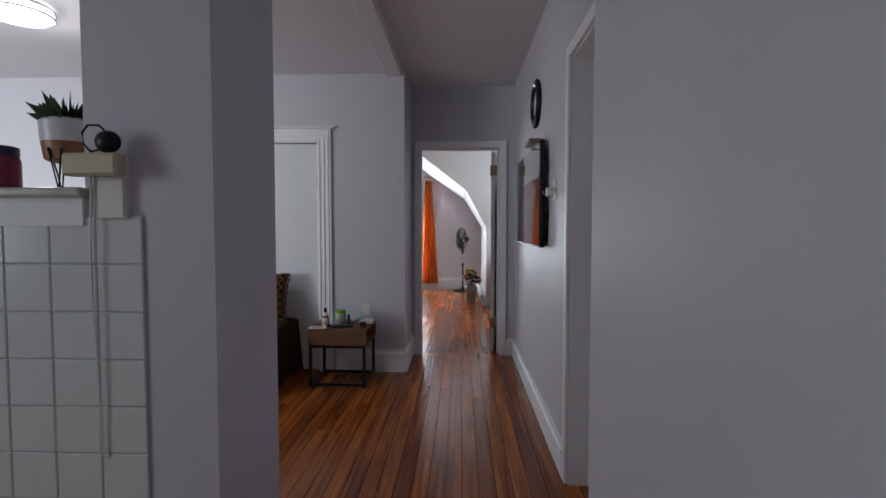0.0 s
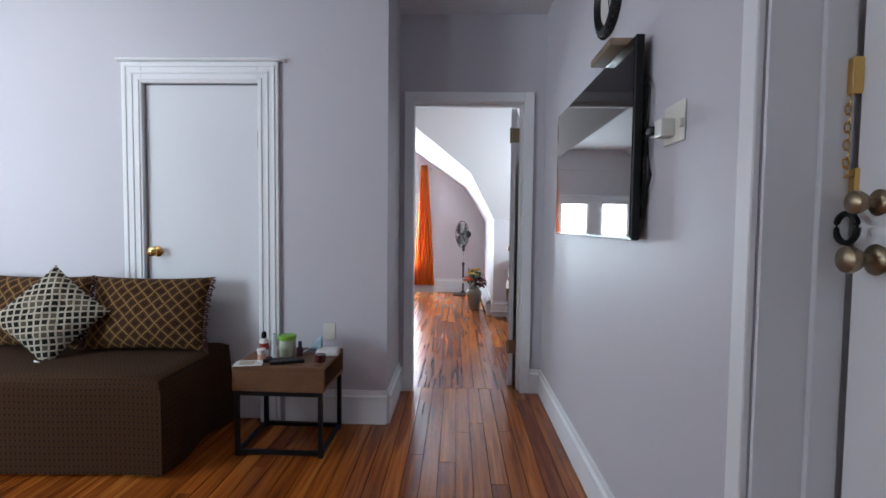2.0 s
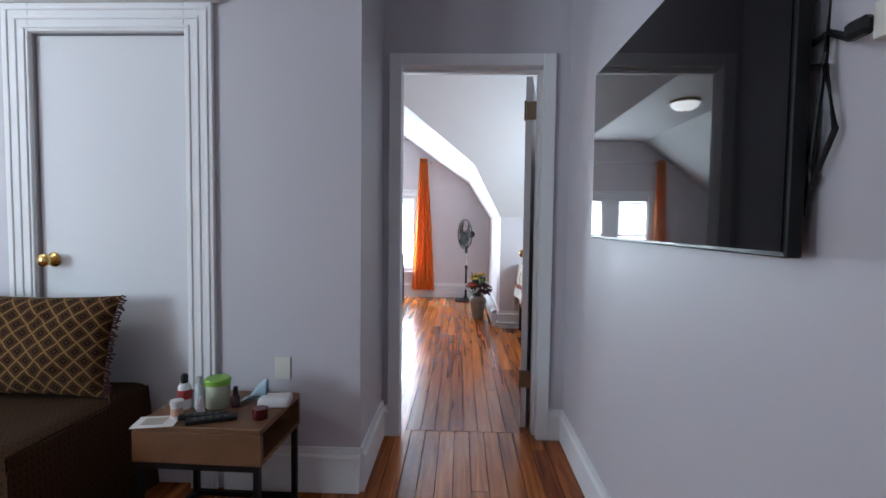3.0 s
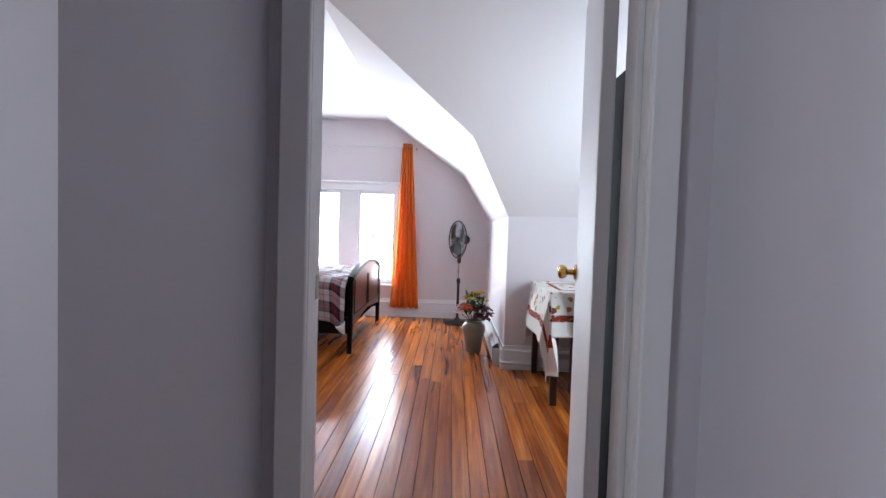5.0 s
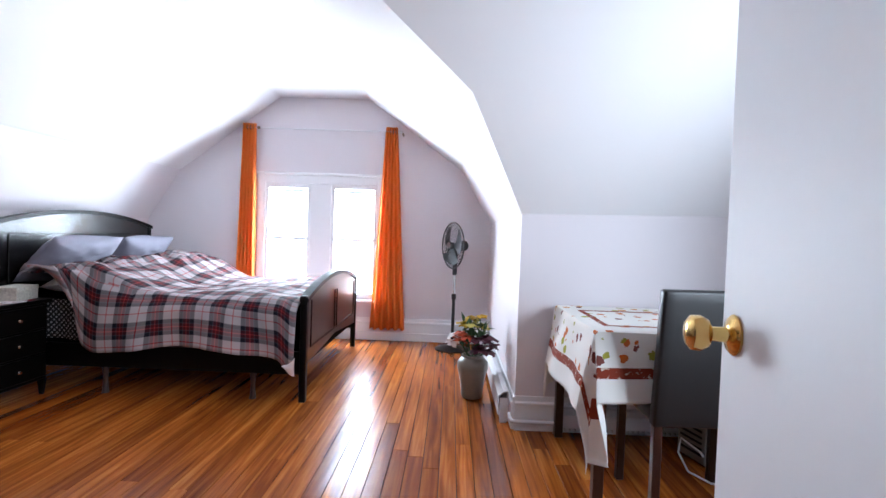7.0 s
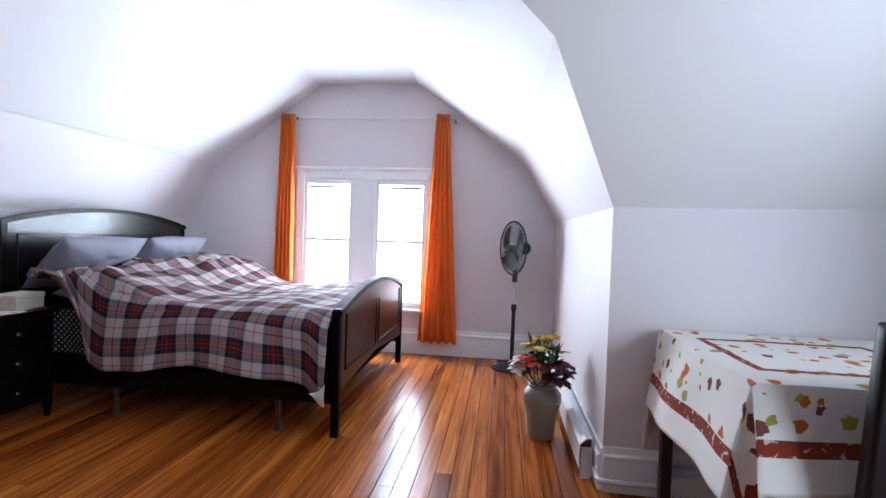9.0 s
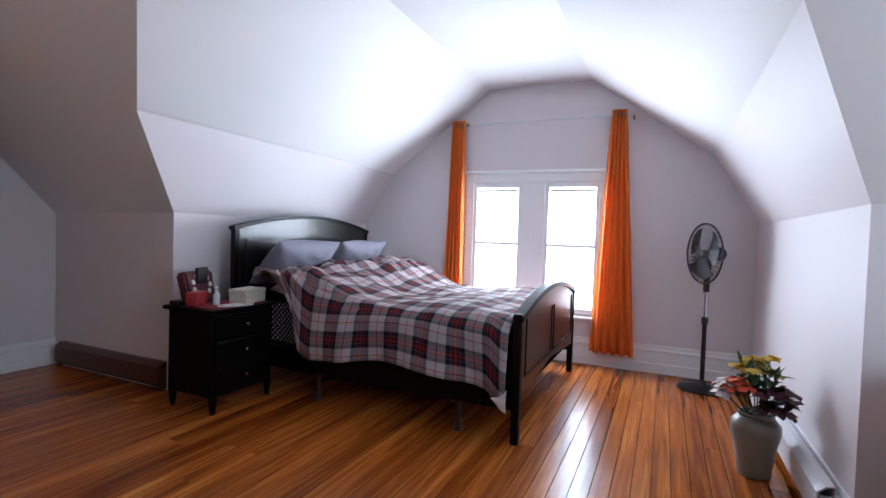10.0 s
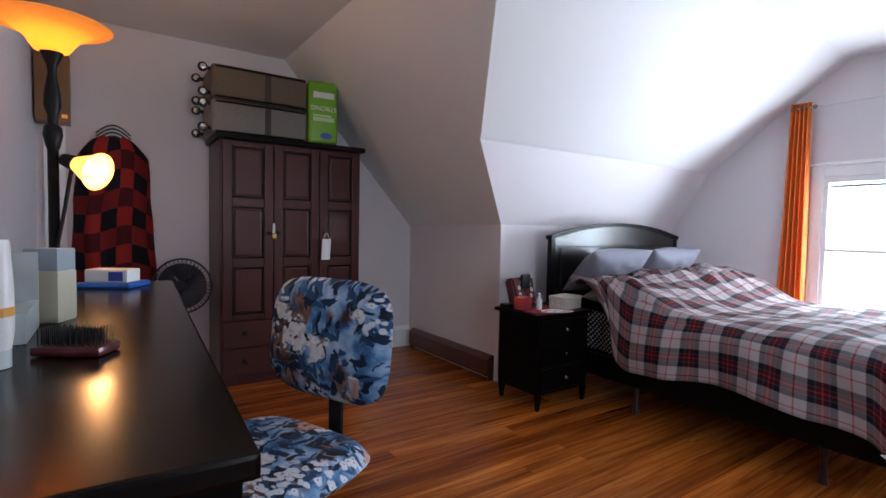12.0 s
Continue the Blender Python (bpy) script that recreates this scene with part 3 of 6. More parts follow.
def window_unit():
    w = setting("window_1", boxes((WX0 - 0.085, END - 0.022, WZ0 - 0.02, WX0, END, WZ1 + 0.085), (WX1, END - 0.022, WZ0 - 0.02, WX1 + 0.085, END, WZ1 + 0.085), (WX0, END - 0.022, WZ1, WX1, END, WZ1 + 0.085), bevel=0.004), WHITE, "white double sash window in bright daylight", "window")
    part("head_moulding", boxes((WX0 - 0.11, END - 0.04, WZ1 + 0.085, WX1 + 0.11, END, WZ1 + 0.115), bevel=0.006), WHITE, w)
    part("window_sill", boxes((WX0 - 0.11, END - 0.06, WZ0 - 0.045, WX1 + 0.11, END, WZ0 - 0.02), (WX0, END + 0.001, WZ0 - 0.03, WX1, END + 0.15, WZ0 + 0.01), bevel=0.005), WHITE, w)
    mid0, mid1 = -1.325, -1.10
    part("mullion", boxes((mid0, END - 0.02, WZ0 + 0.01, mid1, END + 0.10, WZ1), bevel=0.005), WHITE, w)
    for a, b in ((WX0, mid0), (mid1, WX1)):
        f = part("window_frame", boxes((a, END - 0.012, WZ0 + 0.01, a + 0.03, END + 0.018, WZ1), (b - 0.03, END - 0.012, WZ0 + 0.01, b, END + 0.018, WZ1), (a + 0.03, END - 0.012, WZ1 - 0.045, b - 0.03, END + 0.018, WZ1), (a + 0.03, END - 0.012, WZ0 + 0.01, b - 0.03, END + 0.018, WZ0 + 0.04)), WHITE, w)
        s = part("sash", boxes((a + 0.03, END - 0.006, 1.03, b - 0.03, END + 0.014, 1.055)), WHITE, w)
        part("roller_blind", cyl(bmesh.new(), 0.011, 0.011, b - a - 0.08, pose(a + 0.04, END - 0.002, WZ1 - 0.075, 0, 90, 0)), mat("grey_blind_tube", (0.35, 0.36, 0.38), 0.5), w)
        g = part("pane", boxes((a + 0.03, END + 0.006, WZ0 + 0.04, b - 0.03, END + 0.009, WZ1 - 0.045)), GLASS, w)
        g.visible_shadow = False


window_unit()


def casing(name, x0, x1, top, y, face, width, label):
    """A door casing in a wall that faces along y; face is -1 or 1."""
    t = 0.022 * face
    lo, hi = min(y, y + t), max(y, y + t)
    lo2, hi2 = min(y, y + t * 1.25), max(y, y + t * 1.25)
    c = setting(name, boxes((x0 - width, lo, 0, x0, hi, top + width), (x1, lo, 0, x1 + width, hi, top + width), (x0, lo, top, x1, hi, top + width), bevel=0.003), WHITE, label, "door frame")
    return c, lo2, hi2


c, lo, hi = casing("door_1_trim", -1.742, -1.061, 1.99, 2.94, -1, 0.12, "white moulded closet door casing with a cap")
part("cap", boxes((-1.885, 2.94 - 0.045, 2.11, -0.906, 2.94, 2.127), bevel=0.006), WHITE, c)
for k in (0.012, 0.05, 0.088):
    part("moulding", boxes((-1.742 - k - 0.014, lo, 0, -1.742 - k, hi, 1.99 + k), (-1.061 + k, lo, 0, -1.061 + k + 0.014, hi, 1.99 + k), (-1.742 - k - 0.014, lo, 1.99 + k, -1.061 + k + 0.014, hi, 1.99 + k + 0.014), bevel=0.003), WHITE, c)
d1 = setting("door_1", boxes((-1.737, 2.952, 0.008, -1.066, 2.99, 1.985), bevel=0.003), DOORW, "closed flat white closet door", "door")


def knob(parent, m, material, label="round brass door knob"):
    k = part("door_knob", lathe(bmesh.new(), [(0.03, 0), (0.032, 0.004), (0.026, 0.010), (0.012, 0.014), (0.011, 0.035), (0.022, 0.040), (0.028, 0.052), (0.027, 0.064), (0.018, 0.071), (0.004, 0.073)], 24, m), material, parent, label, smooth=True)
    return k


knob(d1, pose(-1.68, 2.952, 1.01, 90, 0, 0), BRASS)
part("hinge", boxes((-1.07, 2.936, 1.62, -1.058, 2.954, 1.72)), BRONZE, d1)
part("hinge", boxes((-1.07, 2.936, 0.25, -1.058, 2.954, 0.35)), BRONZE, d1)

c, lo, hi = casing("door_2_trim", -0.207, 0.553, 2.035, 3.53, -1, 0.066, "white bedroom door casing with chipped paint")
part("jamb", boxes((-0.2135, 3.5305, 0, -0.207, 3.6195, 2.033), (0.553, 3.5305, 0, 0.5655, 3.648, 2.033), (-0.2135, 3.5305, 2.033, 0.5655, 3.6195, 2.0465)), WHITE, c)
part("stop", boxes((0.536, 3.575, 0, 0.553, 3.648, 2.033), (-0.207, 3.575, 2.018, 0.536, 3.615, 2.033), bevel=0.002), WHITE, c)
part("strike_plate", boxes((-0.2065, 3.59, 0.955, -0.2055, 3.615, 1.015), bevel=0.0003), BRONZE, c, "worn brass strike plate")
setting("door_2_trim_inner", boxes((-0.275, 3.62, 0, -0.214, 3.634, 2.11), (-0.214, 3.62, 2.047, 0.552, 3.634, 2.11), bevel=0.003), WHITE, "white door casing inside the bedroom", "door frame")

d2 = tagged(new("door_2"), "open white bedroom door with brass knob", "door", kind="structure")
d2.matrix_basis = pose(0.496, 3.648, 0, 0, 0, -11.2)
part("leaf", boxes((-0.018, 0.0, 0.012, 0.018, 0.765, 2.02), bevel=0.003), DOORW, d2)
knob(d2, pose(-0.018, 0.705, 0.985, 0, -90, 0), BRASS)
knob(d2, pose(0.018, 0.705, 0.985, 0, 90, 0), BLACKM, "dark door knob on the far face")
part("latch", boxes((-0.008, 0.7645, 0.955, 0.008, 0.7665, 1.015)), BRASS, d2, "brass latch plate on the door edge")
for z in (0.25, 1.78):
    part("hinge", boxes((-0.012, -0.004, z, 0.045, 0.0, z + 0.1)), BRONZE, d2)
    part("hinge_pin", cyl(bmesh.new(), 0.006, 0.006, 0.11, pose(-0.020, -0.006, z - 0.005), 10), BRONZE, d2, smooth=True)

c = setting("door_3_trim", boxes((0.684, 1.10, 0, 0.70, 1.155, 2.125), (0.684, 0.1, 2.07, 0.70, 1.10, 2.125), bevel=0.003), WHITE, "white entrance door casing", "door frame")
part("jamb", boxes((0.702, 1.088, 0, 0.93, 1.098, 2.068), (0.702, 0.12, 2.058, 0.93, 1.088, 2.068)), WHITE, c)
part("stop", boxes((0.80, 1.074, 0, 0.859, 1.088, 2.057), bevel=0.002), WHITE, c)
d3 = setting("door_3", boxes((0.862, 0.15, 0.01, 0.902, 1.066, 2.055), bevel=0.003), WHITE, "closed white entrance door with raised plaster ornament", "door")
for z, r in ((1.128, 1.0), (1.232, 0.85)):
    knob(d3, pose(0.862, 1.01, z, 0, -90, 0) @ Matrix.Scale(r * 0.9, 4), BRONZE, "tarnished brass knob")
part("latch_plate", boxes((0.852, 1.058, 1.22, 0.862, 1.072, 1.30)), BRASS, d3, "brass latch plate")
ch = part("chain_holder", boxes((0.842, 1.058, 1.44, 0.862, 1.086, 1.51), bevel=0.004, seg=2), BRASS, d3, "brass chain guard")
ring = bmesh.new()
sweep(ring, [(0.835, 1.05 + 0.026 * math.cos(a), 1.185 + 0.028 * math.sin(a)) for a in (2 * math.pi * i / 20 for i in range(20))], 0.006, 8, True)
part("ring", ring, BLACKP, d3, "black rubber ring on the knob", smooth=True)
links = bmesh.new()
for i in range(9):
    z = 1.43 - i * 0.017
    sweep(links, [(0.845 + (0.006 * math.cos(a) if i % 2 else 0), 1.072 + (0 if i % 2 else 0.006 * math.cos(a)), z + 0.011 * math.sin(a)) for a in (2 * math.pi * k / 10 for k in range(10))], 0.0016, 5, True)
part("chain", links, BRASS, d3, "thin brass safety chain", smooth=True)
orn = bmesh.new()
for pts in ([(0.90, 1.70), (0.84, 1.58), (0.80, 1.62), (0.74, 1.49), (0.67, 1.64)], [(0.87, 1.86), (0.83, 1.74), (0.86, 1.70)], [(0.70, 1.86), (0.65, 1.76), (0.68, 1.72), (0.64, 1.66)]):
    for (ya, za), (yb, zb) in zip(pts, pts[1:]):
        d = Vector((0, yb - ya, zb - za))
        ang = math.degrees(math.atan2(d.z, d.y))
        part_m = pose(0.857, ya, za, ang, 0, 0)
        before = len(orn.verts)
        box(orn, 0.0, -0.007, -0.007, 0.0075, d.length + 0.007, 0.007, 0.002)
        orn.verts.ensure_lookup_table()
        bmesh.ops.transform(orn, matrix=part_m, verts=orn.verts[before:])
part("ornament", orn, DOORW, d3, "raised white angular ornament")


# ---- living room and hall things ----
def smooth_step(a, b, x):
    t = min(1, max(0, (x - a) / (b - a)))
    return t * t * (3 - 2 * t)


def daybed():
    t = thing("daybed", "low daybed under a brown woven cover", "daybed", (-2.28, 2.575, 0))
    x0, x1, y0, y1, top = -1.03, 1.04, -0.335, 0.345, 0.475
    part("mattress", boxes((x0 + 0.02, y0 + 0.02, 0.05, x1 - 0.02, y1 - 0.01, top - 0.012), bevel=0.04, seg=3), COVER, t)

    def drape(s, v):
        # round the near side, over the top
        side, depth = top - 0.02, y1 - y0
        run = v * (side + depth)
        if run < side:
            y, z = y0 + 0.01 * math.sin(9 * s) * (1 - v) , 0.02 + run
        else:
            y, z = y0 + run - side, top
        bend = smooth_step(0.06, 0.0, abs(run - side))
        z -= 0.012 * bend
        y += 0.012 * bend
        x = x0 + s * (x1 - x0)
        edge = min(s, 1 - s) * (x1 - x0)
        z += 0.006 * noise.noise((x * 3, y * 3, 1)) - (0.02 * smooth_step(0.05, 0, edge) if z > top - 0.05 else 0)
        return x, y, z
    part("cover", sheet(drape, 60, 44, lambda s, v: (s * 2.07, v * 1.14)), COVER, t, smooth=True)

    def end(s, v):
        y = y0 + 0.004 + s * (y1 - y0)
        x = x1 - 0.006 + 0.018 * (1 - v) * math.sin(7 * s) + 0.03 * smooth_step(0.6, 1, s) * (1 - v)
        return x, y, 0.02 + v * (top - 0.03)
    part("cover_end", sheet(end, 24, 12, lambda s, v: (s * 0.7, v * 0.47)), COVER, t, smooth=True)
    part("foot", boxes((x0 + 0.1, y0 + 0.1, 0, x0 + 0.15, y0 + 0.15, 0.05)), BLACKW, t)
    part("foot", boxes((x1 - 0.15, y0 + 0.1, 0, x1 - 0.1, y0 + 0.15, 0.05)), BLACKW, t)


daybed()


def pillow(name, label, w, h, thick, material, m, fringe=None, group=""):
    t = tagged(new(name), label, "pillow", group)
    t.matrix_basis = m

    def face(sign):
        def fn(s, v):
            a, b = 2 * s - 1, 2 * v - 1
            pinch = 1 - 0.06 * (1 - abs(a) ** 2) * abs(b) ** 4
            pinch2 = 1 - 0.07 * (1 - abs(b) ** 2) * abs(a) ** 4
            bulge = max(0, (1 - abs(a) ** 2.6) * (1 - abs(b) ** 2.6)) ** 0.55
            wr = 0.016 * noise.noise((a * 3 + sign, b * 3, sign * 2 + w)) + 0.010 * noise.noise((a * 4 + 2 * b, b * 7 - 3 * a, sign + 5 * h))
            return a * w / 2 * pinch2, sign * (thick / 2 * bulge + wr * bulge), b * h / 2 * pinch
        return fn
    bm = sheet(face(-1), 34, 28, lambda s, v: (s * w, v * h))
    back = sheet(face(1), 34, 28, lambda s, v: (s * w, v * h))
    tmp = bpy.data.meshes.new("tmp")
    back.to_mesh(tmp)
    back.free()
    bm.from_mesh(tmp)
    bpy.data.meshes.remove(tmp)
    bmesh.ops.remove_doubles(bm, verts=bm.verts[:], dist=0.0005)
    part("cushion", bm, material, t, smooth=True)
    if fringe:
        rnd = random.Random(5)
        for side in (-1, 1):
            fb = bmesh.new()
            for i in range(46):
                b = -1 + 2 * i / 45
                px = side * w / 2 * (1 - 0.07 * (1 - b * b))
                pts = [(px, 0, b * h / 2), (px + side * 0.014, rnd.uniform(-0.01, 0.01), b * h / 2 + rnd.uniform(-0.008, 0.004)), (px + side * rnd.uniform(0.02, 0.032), rnd.uniform(-0.015, 0.015), b * h / 2 - rnd.uniform(0.0, 0.02))]
                sweep(fb, pts, 0.0035, 5)
            tagged(part("fringe", fb, fringe, t, "dark red tasselled fringe"), kind="stuff")
    return t


FRINGE = mat("maroon_fringe", (0.07, 0.02, 0.02), 0.9, var=0.5, scale=90)
for x, tw in ((-1.62, 2), (-2.29, -2), (-3.03, 0)):
    pillow("brocade_pillow", "brown lattice brocade pillow with maroon fringe on the daybed", 0.66, 0.41, 0.17, PILLOWB, pose(x, 2.76, 0.677, -17, 0, tw), FRINGE, "brocade pillows")
p = pillow("throw_pillow", "black and cream checked throw pillow set on its corner", 0.385, 0.385, 0.13, PILLOWD, pose(-2.03, 2.585, 0.69, -26, 40, 0) @ pose(0, 0, 0, 0, 0, 0))
part("care_label", sheet(lambda s, v: (0.14 + 0.05 * s, -0.035 - 0.02 * math.sin(3 * s), -0.19 - 0.075 * v + 0.02 * s), 6, 6), WHITEC, p, "white care label")


def side_table():
    t = thing("side_table", "small brown wood side table with open shelf and black metal frame", "side table", (-0.79, 2.68, 0), -1.5)
    w, d, z0, z1 = 0.215, 0.19, 0.335, 0.468
    b = part("tabletop", boxes((-w - 0.02, -d, z1 - 0.022, w + 0.02, d, z1), bevel=0.003), BROWNW, t)
    part("front_panel", boxes((-w - 0.02, -d, z0, w + 0.02, -d + 0.018, z1 - 0.022), bevel=0.002), BROWNW, t)
    part("back_panel", boxes((-w - 0.02, d - 0.018, z0, w + 0.02, d, z1 - 0.022)), BROWNW, t)
    part("shelf_board", boxes((-w - 0.02, -d + 0.018, z0, w + 0.02, d - 0.018, z0 + 0.018)), BROWNW, t)
    for x in (-w, w):
        for y in (-d + 0.012, d - 0.012):
            part("leg", boxes((x - 0.011, y - 0.011, 0, x + 0.011, y + 0.011, z0), bevel=0.001), BLACKM, t)
    for y in (-d + 0.012, d - 0.012):
        part("rail", boxes((-w + 0.011, y - 0.010, 0.012, w - 0.011, y + 0.010, 0.032)), BLACKM, t)
        part("rail", boxes((-w + 0.011, y - 0.010, z0 - 0.022, w - 0.011, y + 0.010, z0 - 0.001)), BLACKM, t)
    for x in (-w, w):
        part("rail", boxes((x - 0.010, -d + 0.023, 0.012, x + 0.010, d - 0.023, 0.032)), BLACKM, t)


side_table()
TT = 0.4685


def bottle(name, label, x, y, z, profile, material, cap=None, capmat=None, category="bottle", n=20):
    t = thing(name, label, category, (x, y, z))
    part("body", lathe(bmesh.new(), profile, n), material, t, smooth=True)
    if cap:
        part("cap", lathe(bmesh.new(), cap, n), capmat, t, smooth=True)
    return t


WPL = mat("white_bottle_plastic", (0.72, 0.70, 0.70), 0.35, var=0.05)
CLEAR = mat("clear_bottle_plastic", (0.55, 0.60, 0.62), 0.12, var=0.05)
LIME = mat("lime_lid_plastic", (0.22, 0.46, 0.05), 0.35, var=0.05)
REDL = mat("red_print", (0.35, 0.03, 0.03), 0.5, var=0.2)
t = bottle("lotion_bottle", "white lotion bottle with slanted black cap", -0.93, 2.66, TT, [(0.022, 0), (0.024, 0.004), (0.024, 0.085), (0.014, 0.1)], WPL, [(0.013, 0.1), (0.013, 0.125), (0.009, 0.135)], BLACKP)
part("print", lathe(bmesh.new(), [(0.0245, 0.04), (0.0245, 0.075)], 20), REDL, t, "red printed band")
t = bottle("pill_bottle", "small white pill bottle with white lid", -0.905, 2.565, TT, [(0.02, 0), (0.02, 0.05)], WPL, [(0.023, 0.05), (0.023, 0.066), (0.02, 0.068)], WPL)
part("print", lathe(bmesh.new(), [(0.0203, 0.012), (0.0203, 0.04)], 20), mat("peach_print", (0.6, 0.35, 0.25), 0.6), t, "peach label")
bottle("travel_bottle", "small white bottle among the toiletries", -0.895, 2.68, TT, [(0.015, 0), (0.016, 0.05), (0.009, 0.06)], WPL, [(0.009, 0.06), (0.009, 0.082)], WPL)
bottle("spray_bottle", "tall clear spray bottle", -0.872, 2.66, TT, [(0.017, 0), (0.017, 0.09), (0.01, 0.1)], CLEAR, [(0.011, 0.1), (0.011, 0.125)], CLEAR)
t = bottle("plastic_jar", "clear plastic jar with lime green lid", -0.815, 2.69, TT, [(0.043, 0), (0.046, 0.005), (0.046, 0.082), (0.043, 0.09)], mat("cloudy_jar_plastic", (0.45, 0.48, 0.36), 0.2, var=0.2), [(0.048, 0.09), (0.049, 0.108), (0.045, 0.113)], LIME, "jar")
bottle("polish_bottle", "dark nail polish bottle", -0.745, 2.69, TT, [(0.016, 0), (0.016, 0.04), (0.008, 0.05)], mat("dark_plum_glass", (0.05, 0.012, 0.025), 0.15), [(0.01, 0.05), (0.009, 0.078)], BLACKP)
bottle("tube", "small upright cream tube", -0.84, 2.61, TT, [(0.014, 0), (0.013, 0.03), (0.006, 0.065)], WPL)
t = thing("tissue_pack", "crumpled pale blue packet of wipes", "packet", (-0.69, 2.74, TT))
part("wrap", sheet(lambda s, v: (-0.05 + 0.1 * s, 0.03 * math.sin(6.28 * v) * (1 - 0.5 * s) + 0.006 * noise.noise((s * 5, v * 5, 3)), 0.012 + 0.075 * (0.5 - 0.5 * math.cos(3.14 * s)) * (0.5 - 0.5 * math.cos(6.28 * v)) + 0.02 * s * v), 12, 16), mat("pale_blue_film", (0.42, 0.58, 0.66), 0.3, var=0.15, scale=30), t, smooth=True)
t = thing("tissue_box", "flat white packet with printed dots", "packet", (-0.60, 2.72, TT), 8)
part("pack", boxes((-0.06, -0.045, 0, 0.06, 0.045, 0.035), bevel=0.012, seg=3), WPL, t, smooth=True)
part("flap", boxes((-0.03, -0.02, 0.0352, 0.03, 0.02, 0.038), bevel=0.001), PAPER, t)
bottle("candle_glass", "small dark red candle glass", -0.605, 2.585, TT, [(0.026, 0), (0.028, 0.03), (0.028, 0.038)], mat("dark_red_glass", (0.07, 0.006, 0.008), 0.1), category="candle")
for (x, y, a) in ((-0.765, 2.545, -68), (-0.81, 2.575, -78)):
    t = thing("remote_control", "black remote control with grey buttons", "remote control", (x, y, TT), a, "remote controls")
    part("case", boxes((-0.02, -0.085, 0, 0.02, 0.085, 0.016), bevel=0.005, seg=2), BLACKP, t, smooth=True)
    for i in range(5):
        part("button", boxes((-0.012, -0.06 + i * 0.025, 0.016, 0.012, -0.05 + i * 0.025, 0.0175)), mat("grey_rubber", (0.1, 0.1, 0.11), 0.6) if i == 0 else bpy.data.materials["grey_rubber"], t)
t = thing("leaflet", "printed paper leaflet hanging over the table edge", "paper", (-0.955, 2.525, TT), 12)
part("sheet", boxes((-0.07, -0.05, 0, 0.07, 0.05, 0.003)), PAPER, t)
part("picture", boxes((-0.045, -0.03, 0.003, 0.03, 0.03, 0.0036)), mat("printed_photo", (0.42, 0.36, 0.30), 0.6, var=0.5, scale=50), t, "printed picture")
t = tagged(setting("outlet_plate", boxes((-0.685, 2.934, 0.50, -0.615, 2.94, 0.60), bevel=0.002), PLATEW, "ivory wall outlet plate", "outlet"))


def television():
    t = thing("television", "wall-mounted flat black television with glossy screen", "television", (0.66, 2.24, 1.46))
    part("screen", boxes((-0.018, -0.575, -0.31, -0.0155, 0.575, 0.315)), SCREEN, t)
    part("bezel", boxes((-0.0155, -0.583, -0.32, 0.012, 0.583, 0.322), bevel=0.003), BLACKP, t)
    part("back_housing", boxes((0.012, -0.40, -0.28, 0.03, 0.40, 0.10), bevel=0.006), BLACKP, t)
    part("wall_bracket", boxes((0.03, -0.2, -0.1, 0.04, 0.2, 0.1)), BLACKM, t)
    cab = bmesh.new()
    sweep(cab, [(0.02, -0.50, 0.02), (0.025, -0.60, 0.03), (0.01, -0.66, 0.0), (-0.005, -0.685, 0.005)], 0.006, 7)
    sweep(cab, [(0.02, -0.52, 0.0), (0.02, -0.60, -0.02), (0.025, -0.62, -0.12), (0.02, -0.585, -0.2), (0.02, -0.56, -0.1)], 0.005, 7)
    sweep(cab, [(0.02, -0.55, 0.22), (0.022, -0.605, 0.15), (0.02, -0.6, 0.0), (0.02, -0.57, -0.25)], 0.004, 7)
    part("power_cord", cab, BLACKP, t, smooth=True)


television()
t = thing("set_top_box", "small bronze streaming box on the television", "media box", (0.655, 1.88, 1.7835), 0)
part("case", boxes((-0.06, -0.12, 0, 0.025, 0.12, 0.026), bevel=0.006, seg=2), mat("bronze_plastic", (0.28, 0.21, 0.14), 0.35, 0.4), t, smooth=True)
sp = setting("socket_plate", boxes((0.693, 1.425, 1.415, 0.70, 1.55, 1.525), bevel=0.003), PLATEW, "ivory double socket plate with a plugged-in adapter", "socket")
part("adapter", boxes((0.655, 1.475, 1.435, 0.693, 1.525, 1.485), bevel=0.005, seg=2), PLATEW, sp)
part("toggle", boxes((0.684, 1.425, 1.45, 0.693, 1.437, 1.475), bevel=0.002), PLATEW, sp)
part("plug", boxes((0.645, 1.525, 1.447, 0.665, 1.565, 1.472), bevel=0.006), BLACKP, sp, "black power plug")


